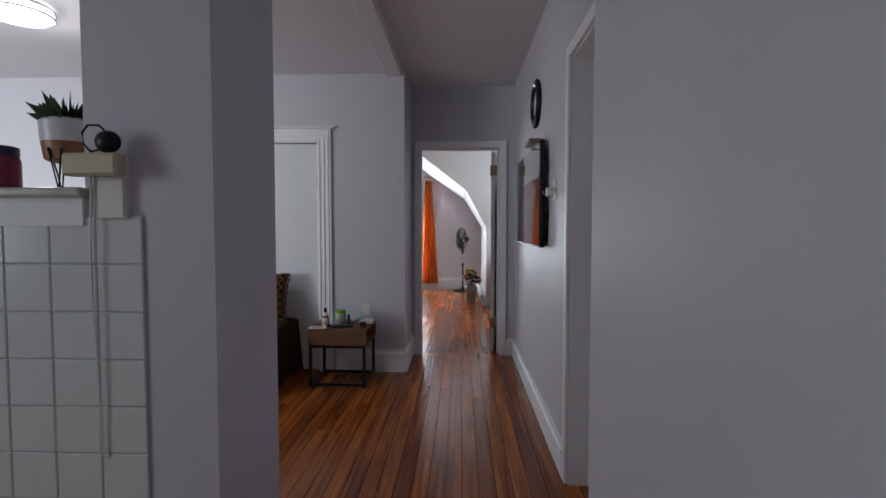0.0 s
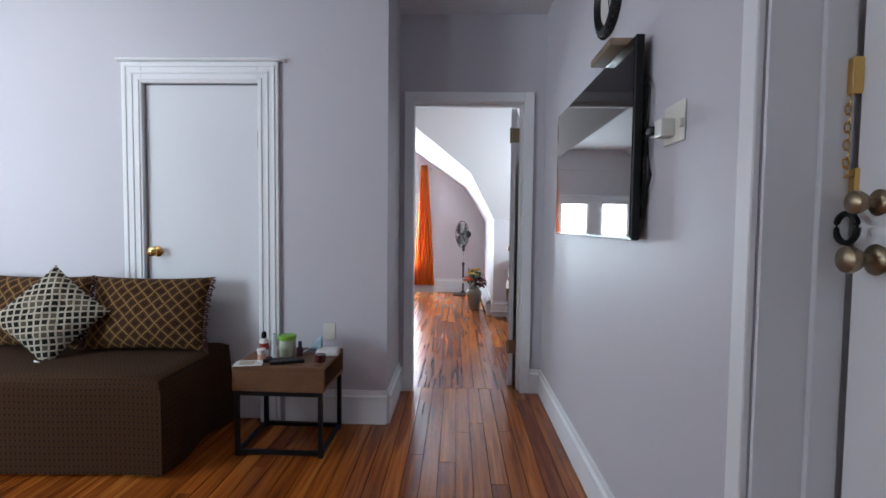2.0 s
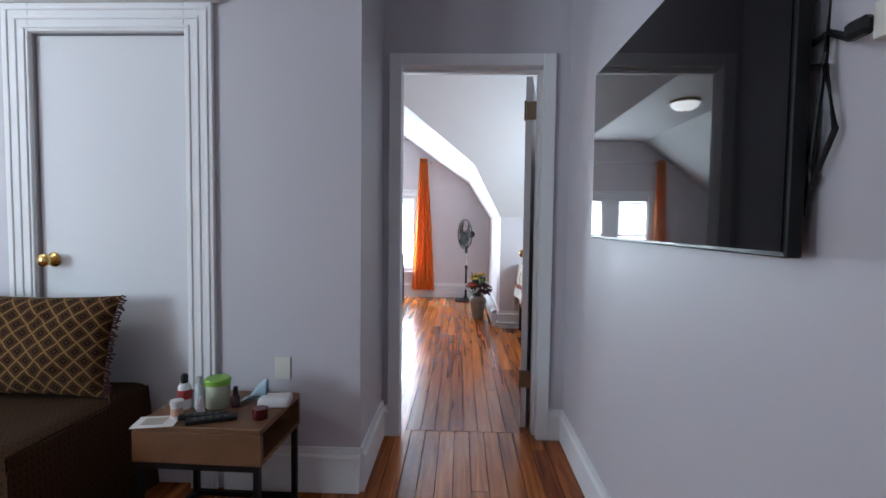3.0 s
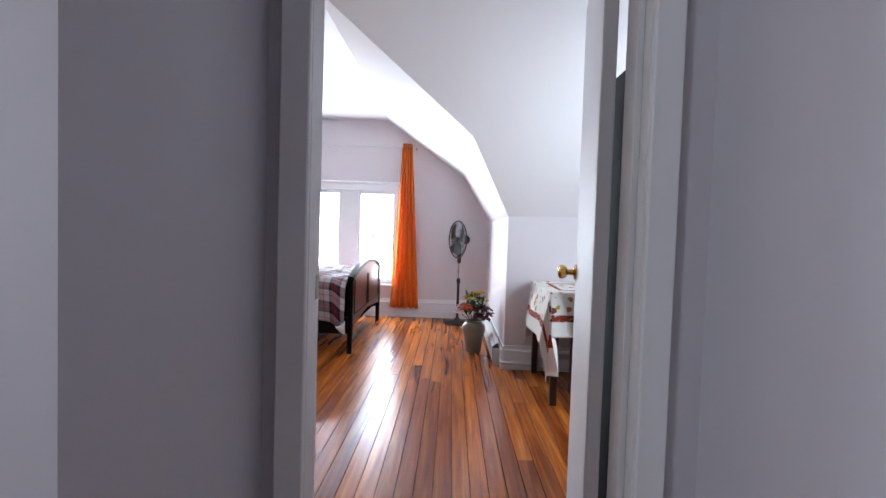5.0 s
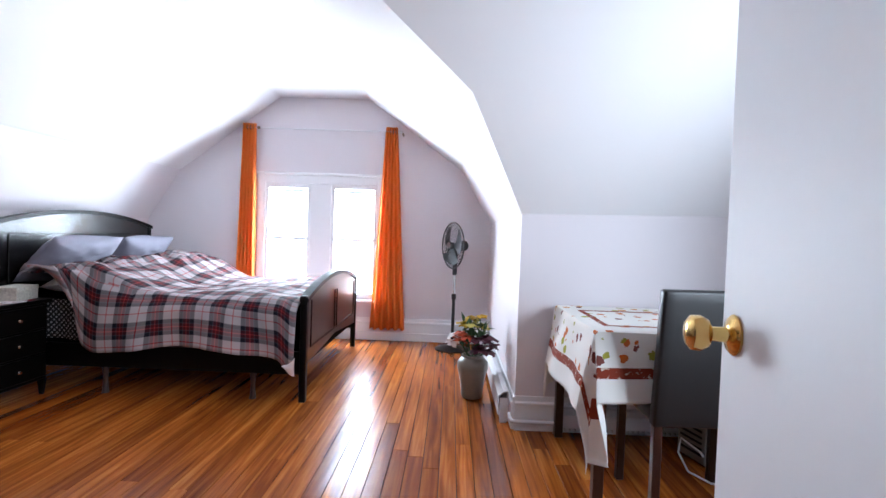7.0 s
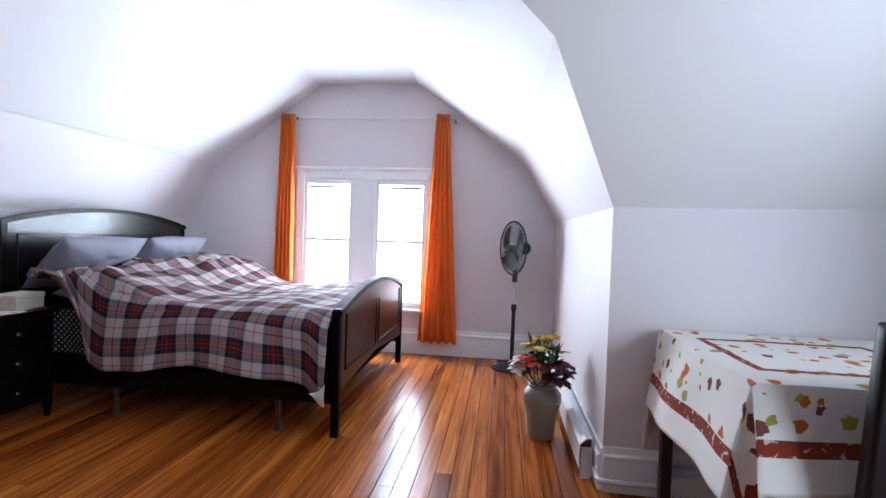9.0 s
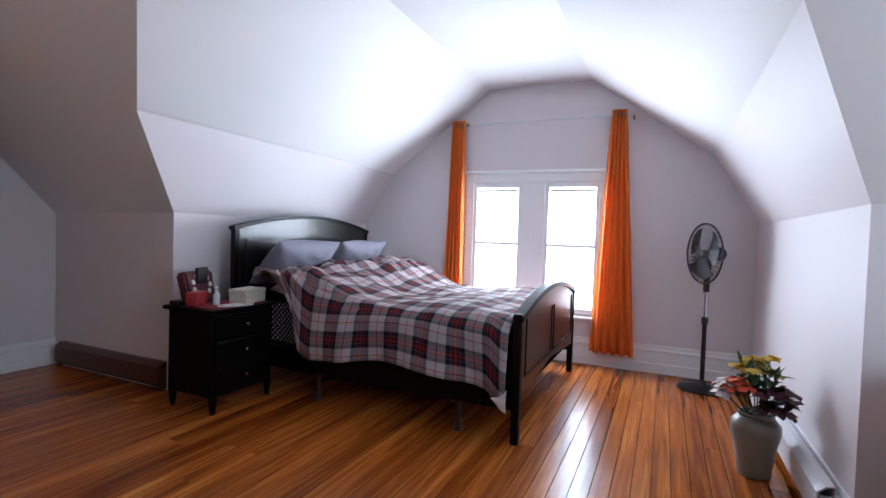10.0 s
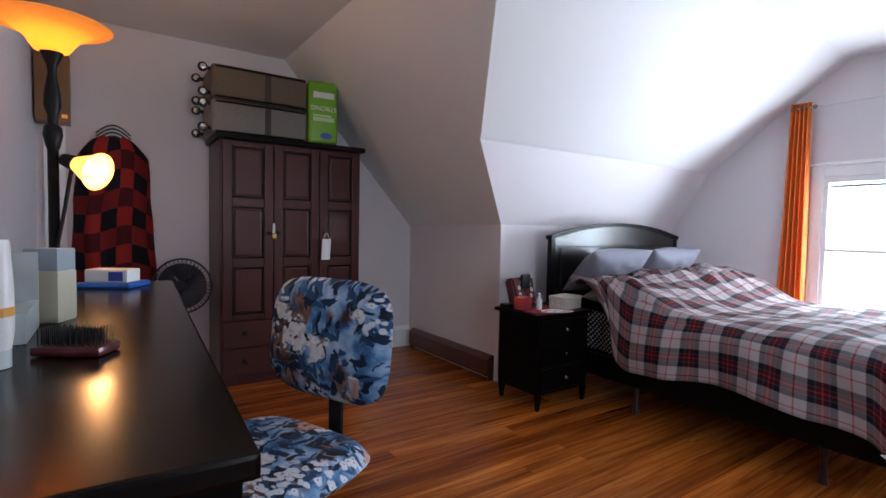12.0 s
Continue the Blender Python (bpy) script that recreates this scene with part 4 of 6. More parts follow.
def wall_clock():
    t = thing("wall_clock", "ornate black round wall clock with pale dial", "clock", (0.70, 2.11, 2.10))
    m = pose(0, 0, 0, 0, -90, 0)
    part("frame", lathe(bmesh.new(), [(0.105, 0.004), (0.112, 0.022), (0.128, 0.034), (0.146, 0.028), (0.155, 0.012), (0.152, 0.0)], 40, m), BLACKP, t, smooth=True)
    part("dial", lathe(bmesh.new(), [(0.108, 0.004), (0.108, 0.010)], 40, m), PAPER, t)
    beads = bmesh.new()
    for i in range(28):
        a = 2 * math.pi * i / 28
        bmesh.ops.create_icosphere(beads, subdivisions=1, radius=0.013, matrix=Matrix.Translation((-0.014, 0.15 * math.cos(a), 0.15 * math.sin(a))))
    part("beading", beads, BLACKM, t)
    for a, ln in ((50, 0.06), (160, 0.085)):
        bm = bmesh.new()
        box(bm, -0.014, -0.003, 0, -0.012, 0.003, ln)
        bmesh.ops.transform(bm, matrix=pose(0, 0, 0, a, 0, 0), verts=bm.verts[:])
        part("clock_hand", bm, BLACKM, t)


wall_clock()


def dome_light(at, lit):
    t = thing("ceiling_light", "lit round flush ceiling light with chrome bands" if lit else "lit frosted dome ceiling light with brass base", "ceiling light", at)
    if lit:
        part("base_plate", lathe(bmesh.new(), [(0.15, 0), (0.15, -0.02)], 32), CHROME, t)
        part("diffuser", lathe(bmesh.new(), [(0.165, -0.02), (0.168, -0.06), (0.15, -0.078), (0.05, -0.085)], 32), FROST, t, smooth=True)
        for z in (-0.022, -0.064):
            b = bmesh.new()
            sweep(b, [(0.175 * math.cos(a), 0.175 * math.sin(a), z) for a in (2 * math.pi * i / 32 for i in range(32))], 0.006, 6, True)
            part("band", b, CHROME, t, smooth=True)
    else:
        part("base_plate", lathe(bmesh.new(), [(0.15, 0), (0.155, -0.015), (0.145, -0.028)], 32), BRASS, t, smooth=True)
        part("bowl", lathe(bmesh.new(), [(0.142, -0.026), (0.135, -0.055), (0.10, -0.088), (0.04, -0.102), (0.01, -0.104)], 32), FROSTB, t, smooth=True)
        part("finial", lathe(bmesh.new(), [(0.010, -0.103), (0.013, -0.112), (0.005, -0.124)], 12), BRASS, t, smooth=True)


dome_light((-2.43, 1.57, 2.575), True)
glow("living_lamp_light", (-2.43, 1.57, 2.40), 14, (0.92, 0.96, 1.0), 0.12)
dome_light((-1.19, 6.17, CEIL), False)

# kitchen ledge
t = thing("potted_plant", "green plant in a white and copper pot on black wire legs", "plant", (-0.80, -0.07, 1.352))
part("pot", lathe(bmesh.new(), [(0.040, 0.070), (0.054, 0.076), (0.060, 0.118)], 24), TERRA, t, "copper brown lower half", smooth=True)
part("pot_top", lathe(bmesh.new(), [(0.0605, 0.118), (0.063, 0.15), (0.063, 0.168), (0.054, 0.175), (0.05, 0.16)], 24), WPL, t, "white glazed upper half", smooth=True)
for i in range(3):
    st = bmesh.new()
    a = 2 * math.pi * i / 3 + 0.4
    sweep(st, [(0.06 * math.cos(a), 0.06 * math.sin(a), 0.10), (0.045 * math.cos(a + 0.2), 0.045 * math.sin(a + 0.2), 0.0), (0.06 * math.cos(a + 0.5), 0.06 * math.sin(a + 0.5), 0.10)], 0.003, 6)
    part("wire_leg", st, BLACKM, t, "black wire leg")
lv = bmesh.new()
rnd = random.Random(3)
for i in range(46):
    a, ln, tilt = rnd.uniform(0, 6.28), rnd.uniform(0.05, 0.085), rnd.uniform(10, 75)
    before = len(lv.verts)
    vs = [lv.verts.new(p) for p in ((0, 0, 0), (0.014, 0, ln * 0.4), (0, 0.004, ln), (-0.014, 0, ln * 0.4), (0, 0.006, ln * 0.4))]
    for f in ((0, 1, 4), (1, 2, 4), (2, 3, 4), (3, 0, 4)):
        lv.faces.new([vs[k] for k in f])
    bmesh.ops.transform(lv, matrix=pose(0.02 * math.cos(a), 0.02 * math.sin(a), 0.165, 0, 0, math.degrees(a)) @ pose(0, 0, 0, 0, tilt, 0), verts=vs)
part("leaves", lv, LEAFM, t)
bottle("vitamin_jar", "clear jar with dark pink contents and purple lid", -1.0, -0.06, 1.352, [(0.045, 0), (0.047, 0.004), (0.047, 0.08), (0.042, 0.09)], mat("pink_gummies", (0.26, 0.02, 0.07), 0.25, var=0.4, scale=40), [(0.044, 0.09), (0.044, 0.112), (0.04, 0.115)], mat("purple_lid", (0.04, 0.02, 0.08), 0.4), "jar")
wp = setting("wall_outlet", boxes((-0.66, -0.185, 1.28, -0.585, -0.160, 1.43), bevel=0.004), PLATEW, "yellowed ivory outlet with plugged-in timer", "outlet")
part("timer", boxes((-0.70, -0.225, 1.375, -0.575, -0.185, 1.425), bevel=0.006), mat("yellowed_plastic", (0.52, 0.47, 0.33), 0.45), wp, "yellowed plug-in timer")
cb = bmesh.new()
sweep(cb, [(-0.655, -0.19, 1.44), (-0.665, -0.19, 1.2), (-0.66, -0.185, 0.95), (-0.655, -0.18, 0.72)], 0.0025, 6)
part("pull_cord", cb, WPL, wp, "thin white pull cord")
t = thing("charger", "round black plug charger with cable on the timer", "charger", (-0.605, -0.205, 1.4255))
hb = bmesh.new()
bmesh.ops.create_uvsphere(hb, u_segments=20, v_segments=12, radius=0.027, matrix=Matrix.Translation((0, 0, 0.025)) @ Matrix.Diagonal((1.05, 0.7, 0.93, 1)))
part("body", hb, BLACKP, t, smooth=True)
part("cable", sweep(bmesh.new(), [(-0.005, 0, 0.048), (-0.02, 0, 0.062), (-0.045, 0, 0.062), (-0.058, 0, 0.045), (-0.055, 0, 0.02), (-0.04, 0, 0.004), (-0.02, 0, 0.008)], 0.0025, 7), BLACKP, t, smooth=True)


# ---- bedroom things ----
def arch(y0, y1, z0, z1, zc, n=16):
    """Outline of a board with an arched top."""
    return [(y0, z0), (y1, z0)] + [(y1 + (y0 - y1) * i / n, z1 + (zc - z1) * (1 - (2 * i / n - 1) ** 2)) for i in range(n + 1)]


def bed():
    t = thing("bed", "black-brown wooden bed with arched headboard and footboard", "bed", (-1.80, 7.55, 0))
    hx, fx, y0, y1 = -1.035, 1.03, -0.80, 0.82
    hb = part("headboard", prism(bmesh.new(), arch(y0, y1, 0.30, 1.10, 1.205), "x", hx - 0.02, hx + 0.015), BLACKG, t)
    for a, b in ((y0 + 0.08, -0.02), (0.03, y1 - 0.08)):
        part("panel", boxes((hx + 0.015, a, 0.55, hx + 0.022, b, 1.04), bevel=0.005), BLACKG, hb)
    cap = bmesh.new()
    out = arch(y0 - 0.03, y1 + 0.03, 1.10, 1.12, 1.228)[2:]
    prism(cap, out + [(y, z - 0.028) for y, z in reversed(out)], "x", hx - 0.03, hx + 0.03)
    part("top_rail", cap, BLACKW, hb)
    fb = part("footboard", prism(bmesh.new(), [(y0 + 0.02, 0.24), (0, 0.30), (y1 - 0.02, 0.24)] + arch(y0 + 0.02, y1 - 0.02, 0, 0.66, 0.785)[2:], "x", fx - 0.013, fx + 0.013), ESPRESSO, t)
    for a, b in ((y0 + 0.10, -0.03), (0.03, y1 - 0.10)):
        part("panel_frame", boxes((fx + 0.013, a, 0.34, fx + 0.02, a + 0.012, 0.66), (fx + 0.013, b - 0.012, 0.34, fx + 0.02, b, 0.66), (fx + 0.013, a + 0.012, 0.34, fx + 0.02, b - 0.012, 0.352)), BLACKW, fb)
    cap = bmesh.new()
    out = arch(y0 - 0.02, y1 + 0.02, 0, 0.69, 0.808)[2:]
    prism(cap, out + [(y, z - 0.03) for y, z in reversed(out)], "x", fx - 0.028, fx + 0.03)
    part("top_rail", cap, BLACKW, fb)
    for x, h in ((hx, 1.10), (fx, 0.70)):
        for y in (y0, y1):
            part("post", boxes((x - 0.022, y - 0.022, 0, x + 0.022, y + 0.022, h), bevel=0.004), BLACKW, t)
    for y in (y0, y1):
        part("side_rail", boxes((hx + 0.022, y - 0.012, 0.18, fx - 0.022, y + 0.012, 0.33), bevel=0.003), BLACKW, t)
    for x in (-0.3, 0.69):
        part("support_leg", lathe(bmesh.new(), [(0.022, 0), (0.018, 0.03), (0.014, 0.09), (0.02, 0.16), (0.02, 0.2)], 12, pose(x, -0.77, 0)), ESPRESSO, t)
    part("box_spring", boxes((hx + 0.03, y0 + 0.014, 0.20, fx - 0.03, y1 - 0.014, 0.40), bevel=0.02, seg=2), BLACKC, t)
    part("mattress", boxes((hx + 0.03, y0 + 0.02, 0.40, fx - 0.03, y1 - 0.02, 0.60), bevel=0.05, seg=3), BLACKC, t, "mattress in a black sheet")
    return t


bed()


def blanket():
    t = thing("blanket", "rumpled red, grey and navy plaid blanket on the bed", "blanket", (-1.80, 7.55, 0))
    x0, x1 = -0.86, 0.985
    yn, yf = -0.845, 0.85

    def point(s, v):
        x = x0 + s * (x1 - x0)
        head = smooth_step(0.05, -0.62, x)
        top = 0.67 + 0.225 * head + 0.03 * math.sin(3.3 * x + 1) * head
        hem = 0.325 + 0.50 * smooth_step(-0.28, -0.88, x) + 0.03 * math.sin(5 * x) - 0.07 * smooth_step(0.86, 0.98, x)
        side, flat = top - hem, yf - yn
        run = v * (side + flat + 0.3)
        r = 0.11
        if run < side:
            y, z = yn, hem + run
        elif run < side + flat:
            y, z = yn + run - side, top
        else:
            y, z = yf, top - (run - side - flat)
        d = run - side
        if abs(d) < r:
            k = 1 - abs(d) / r
            z -= 0.035 * k * k
            y += 0.035 * k * k
        d2 = run - side - flat
        if abs(d2) < r:
            k = 1 - abs(d2) / r
            z -= 0.035 * k * k
            y -= 0.035 * k * k
        n1 = noise.noise((x * 2.2 + 3, y * 2.2, z * 2 + 4))
        n2 = noise.noise((x * 5 + y * 3.2, y * 4.5, z * 3 + 9)) + 0.6 * noise.noise((x * 11 - y * 5, y * 8, z * 4 + 2))
        if run < side:
            low = 1 - run / max(side, 0.01)
            y += -0.05 * low + 0.034 * math.sin(8.5 * x + 3 * n1) * low + 0.022 * n2
            x += 0.012 * n1 + 0.30 * smooth_step(0.28, 0.0, s) * low
        else:
            z += (0.030 + 0.055 * head) * n1 + (0.014 + 0.030 * head) * n2
            z += 0.03 * head * math.exp(-((y + 0.1 * math.sin(4 * x)) / 0.5) ** 2)
        z += 0.02 * smooth_step(0.12, 0.0, s) - 0.015 * smooth_step(0.9, 1.0, s)
        return x, y, max(z, 0.17)

    def uv(s, v):
        return (s * (x1 - x0) + 0.02 * math.sin(9 * v), v * 2.4)
    solid(part("plaid_side", sheet(point, 90, 110, uv), PLAID, t, smooth=True), 0.012, -1)

    def lining(s, v):
        x, y, z = point(0.955 + 0.05 * s, 0.0)
        return x + 0.01, y - 0.006 - 0.014 * math.sin(3 * v), z - 0.012 + 0.12 * v * s
    part("fleece_edge", sheet(lining, 8, 8), WHITEC, t, "white fleece lining turned out at the corner", smooth=True)
    return t


blanket()
t = thing("bed_sheet", "black fitted sheet with white print hanging at the bed side", "sheet", (-2.55, 6.745, 0))
part("cloth", sheet(lambda s, v: (-0.12 + 0.50 * s, -0.012 - 0.02 * math.sin(9 * s) * (1 - v), 0.36 + 0.26 * v), 20, 10, lambda s, v: (s * 0.5, v * 0.26)), diamond_cloth("black_scroll_print", (0.012, 0.012, 0.012), (0.012, 0.012, 0.012), (0.45, 0.45, 0.45), 0.035), t, smooth=True)
for y, x in ((7.16, -2.63), (7.93, -2.66)):
    pillow("bed_pillow", "slate grey cotton pillow leaning on the headboard", 0.70, 0.42, 0.20, GREYC, pose(x, y, 0.865, 0, 0, 90) @ pose(0, 0, 0, 42, 0, 0), None, "bed pillows")
pillow("bed_pillow", "white pillow under the blanket edge", 0.62, 0.40, 0.16, WHITEC, pose(-2.50, 7.25, 0.70, 0, 0, 90) @ pose(0, 0, 0, 80, 0, 0), None, "bed pillows")


def nightstand():
    t = thing("nightstand", "black-brown three-drawer nightstand beside the bed", "nightstand", (-2.64, 6.50, 0))
    x0, x1, y0, y1, h = -0.20, 0.20, -0.27, 0.24, 0.60
    part("body", boxes((x0 + 0.01, y0 + 0.02, 0.10, x1 - 0.012, y1 - 0.02, h), bevel=0.003), BLACKW, t)
    part("top", boxes((x0 - 0.01, y0 - 0.01, h, x1 + 0.01, y1 + 0.01, h + 0.024), bevel=0.006, seg=2), BLACKW, t)
    for i in range(3):
        z = 0.125 + i * 0.157
        d = part("drawer", boxes((x1 - 0.012, y0 + 0.04, z, x1 + 0.003, y1 - 0.04, z + 0.145), bevel=0.004), BLACKW, t)
        part("knob", lathe(bmesh.new(), [(0.006, 0), (0.005, 0.012), (0.012, 0.018), (0.009, 0.026)], 12, pose(x1 + 0.003, -0.015, z + 0.075, 0, 90, 0)), CHROME, d, "small metal knob", smooth=True)
    for x in (x0 + 0.03, x1 - 0.025):
        for y in (y0 + 0.04, y1 - 0.04):
            lg = bmesh.new()
            cyl(lg, 0.014, 0.026, 0.105, pose(x, y, 0, 0, 0, 45), 4)
            part("leg", lg, BLACKW, t)


nightstand()
NZ = 0.6245
t = thing("place_mat", "dark red cloth mat on the nightstand", "mat", (-2.58, 6.46, NZ))
part("cloth", boxes((-0.12, -0.20, 0, 0.13, 0.17, 0.003), bevel=0.001), REDC, t)
NZ += 0.0032
FLOWERY = mat("cream_patterned_card", (0.50, 0.47, 0.40), 0.7, var=0.75, scale=75, fine=200)
t = thing("keepsake_box", "cream patterned rectangular box on the nightstand", "box", (-2.55, 6.60, NZ), 10)
part("box", boxes((-0.065, -0.10, 0, 0.065, 0.10, 0.062), bevel=0.003), FLOWERY, t)
part("lid", boxes((-0.068, -0.103, 0.062, 0.068, 0.103, 0.088), bevel=0.003), FLOWERY, t)
MAROON = mat("maroon_patterned_fabric", (0.085, 0.012, 0.018), 0.8, var=0.5, scale=28, fine=120, second=(0.025, 0.008, 0.010))
t = thing("handbag", "maroon patterned bag leaning against the wall", "bag", (-2.76, 6.42, NZ), 12)
bb = bmesh.new()
prism(bb, [(-0.12, 0), (0.12, 0), (0.13, 0.20), (-0.13, 0.20)], "x", -0.045, 0.03)
bmesh.ops.bevel(bb, geom=bb.edges[:], offset=0.015, segments=2, affect="EDGES")
bmesh.ops.transform(bb, matrix=pose(0, 0, 0, 0, -14, 0), verts=bb.verts[:])
part("bag", bb, MAROON, t, smooth=True)
for i in range(9):
    a = 2 * math.pi * i / 9
    part("flower_print", cyl(bmesh.new(), 0.017, 0.017, 0.002, pose(0, 0, 0, 0, -14, 0) @ pose(0.0305, 0.075 * math.cos(a), 0.105 + 0.065 * math.sin(a), 0, 90, 0), 9), FLOWERY, t, "cream printed flower")
part("flap", boxes((-0.01, -0.05, 0.12, 0.012, 0.05, 0.222), bevel=0.01, seg=2), BLACKP, t, "black flap")
t = thing("gift_bag", "small red and white crumpled packet", "packet", (-2.66, 6.31, NZ), 20)
gb = boxes((-0.04, -0.06, 0, 0.04, 0.06, 0.085), bevel=0.012, seg=2)
part("packet", gb, mat("red_white_print", (0.36, 0.03, 0.03), 0.5, var=0.3, scale=60, second=(0.16, 0.015, 0.02)), t, smooth=True)
bottle("pump_bottle", "small white pump bottle on the nightstand", -2.60, 6.40, NZ, [(0.02, 0), (0.021, 0.06), (0.01, 0.075)], CLEAR, [(0.009, 0.075), (0.006, 0.09), (0.012, 0.105), (0.004, 0.11)], WPL)
t = thing("black_case", "small black case on the nightstand corner", "case", (-2.77, 6.27, 0.6245))
part("case", boxes((-0.04, -0.035, 0, 0.04, 0.035, 0.028), bevel=0.006, seg=2), BLACKP, t)
t = thing("charging_cable", "white charging cable coiled on the nightstand", "cable", (-2.5, 6.40, NZ))
cb = bmesh.new()
sweep(cb, [(0.05 * math.cos(a * 0.9) + 0.01 * a, 0.09 * math.sin(a) , 0.004 + 0.001 * a) for a in (i * 0.35 for i in range(34))], 0.0025, 6)
part("cable", cb, WPL, t, smooth=True)


def curtain(x0, x1, spread0, spread1, label):
    t = thing("curtain", label, "curtain", (0, 0, 0), 0, "curtains")
    folds = 5

    def fn(s, v):
        w0, w1 = x0 - spread0 * (1 - v), x1 + spread1 * (1 - v)
        x = w0 + s * (w1 - w0)
        amp = 0.022 + 0.010 * (1 - v)
        y = END - 0.085 + amp * math.sin(2 * math.pi * folds * s + 0.8 * math.sin(2.3 * v)) + 0.010 * noise.noise((s * 6, v * 3, x0))
        z = 0.13 + v * 2.09 + 0.006 * math.sin(2 * math.pi * folds * s)
        return x, y, z
    solid(part("cloth", sheet(fn, 90, 24), ORANGE, t, smooth=True), 0.004, 0)
    for i in range(4):
        x = x0 + (x1 - x0) * (i + 0.5) / 4
        g = bmesh.new()
        sweep(g, [(x, END - 0.085 + 0.022 * math.cos(a), 2.175 + 0.022 * math.sin(a)) for a in (2 * math.pi * k / 14 for k in range(14))], 0.005, 6, True)
        part("grommet", g, BRONZE, t, smooth=True)


curtain(-2.03, -1.89, 0.06, 0.02, "orange grommet curtain glowing beside the bright window")
curtain(-0.54, -0.42, 0.11, 0.13, "long orange grommet curtain hanging to the baseboard")
t = thing("curtain_rod", "thin white metal curtain rod over the window", "curtain rod", (0, END, 2.175))
part("rod", cyl(bmesh.new(), 0.007, 0.007, 1.62, pose(-1.98, -0.085, 0, 0, 90, 0), 12), HEATW, t)
for x in (-1.935, -0.365):
    part("bracket", boxes((x - 0.006, -0.09, -0.03, x + 0.006, 0, -0.008)), BRONZE, t)
part("finial", lathe(bmesh.new(), [(0.008, 0), (0.017, 0.012), (0.013, 0.028), (0.004, 0.034)], 12, pose(-1.875, -0.085, 0, 0, 90, 0)), BRONZE, t, smooth=True)


def pedestal_fan(at, turn, hub, r, label, material, base_r, blades=3):
    t = thing("pedestal_fan", label, "fan", at, turn)
    part("base", lathe(bmesh.new(), [(base_r, 0), (base_r, 0.012), (base_r * 0.7, 0.026), (0.04, 0.04), (0.025, 0.07)], 28), material, t, smooth=True)
    part("lower_pole", cyl(bmesh.new(), 0.017, 0.016, hub * 0.44, pose(0, 0, 0.06), 14), material, t)
    part("upper_pole", cyl(bmesh.new(), 0.010, 0.010, hub * 0.35, pose(0, 0, hub * 0.48), 12), CHROME, t, "chrome inner pole")
    part("collar", lathe(bmesh.new(), [(0.018, 0), (0.024, 0.01), (0.024, 0.05), (0.017, 0.06)], 14, pose(0, 0, hub * 0.48)), material, t)
    part("neck", cyl(bmesh.new(), 0.022, 0.026, hub * 0.28, pose(0, 0, hub * 0.72), 12), material, t)
    part("motor", lathe(bmesh.new(), [(0.03, -0.13), (0.05, -0.11), (0.055, -0.04), (0.045, -0.02)], 20, pose(0, 0, hub, 90, 0, 0)), material, t, smooth=True)
    cage = bmesh.new()
    for k in range(40):
        a = 2 * math.pi * k / 40
        c, s_ = math.cos(a), math.sin(a)
        sweep(cage, [(0.03 * c, -0.085, hub + 0.03 * s_), (r * 0.6 * c, -0.085, hub + r * 0.6 * s_), (r * c, -0.03, hub + r * s_), (r * 0.6 * c, 0.03, hub + r * 0.6 * s_), (0.05 * c, 0.035, hub + 0.05 * s_)], 0.0019, 3)
    sweep(cage, [(r * math.cos(a), -0.03, hub + r * math.sin(a)) for a in (2 * math.pi * k / 36 for k in range(36))], 0.007, 6, True)
    tagged(part("cage", cage, material, t), kind="stuff")
    for k in range(blades):
        a0 = 2 * math.pi * k / blades + 0.3

        def blade(s, v):
            ang = a0 + (s - 0.5) * (0.95 + 0.75 * v)
            rr = 0.03 + v * (r * 0.84 - 0.03)
            return rr * math.cos(ang), -0.035 + 0.035 * (s - 0.5), hub + rr * math.sin(ang)
        part("blade", sheet(blade, 8, 8), material, t, smooth=True)
    part("hub", lathe(bmesh.new(), [(0.03, 0), (0.03, 0.05), (0.02, 0.06)], 16, pose(0, -0.025, hub, 90, 0, 0)), material, t)


FANB = mat("smoky_black_plastic", (0.008, 0.007, 0.007), 0.4, var=0.2)
pedestal_fan((0.215, 8.40, 0), -62, 1.03, 0.225, "black pedestal fan with chrome pole beside the window", FANB, 0.17)
pedestal_fan((-4.13, 4.44, 0), 70, 0.72, 0.19, "small dark blue pedestal fan beside the wardrobe", mat("navy_black_plastic", (0.010, 0.011, 0.022), 0.4, var=0.2), 0.13, 5)


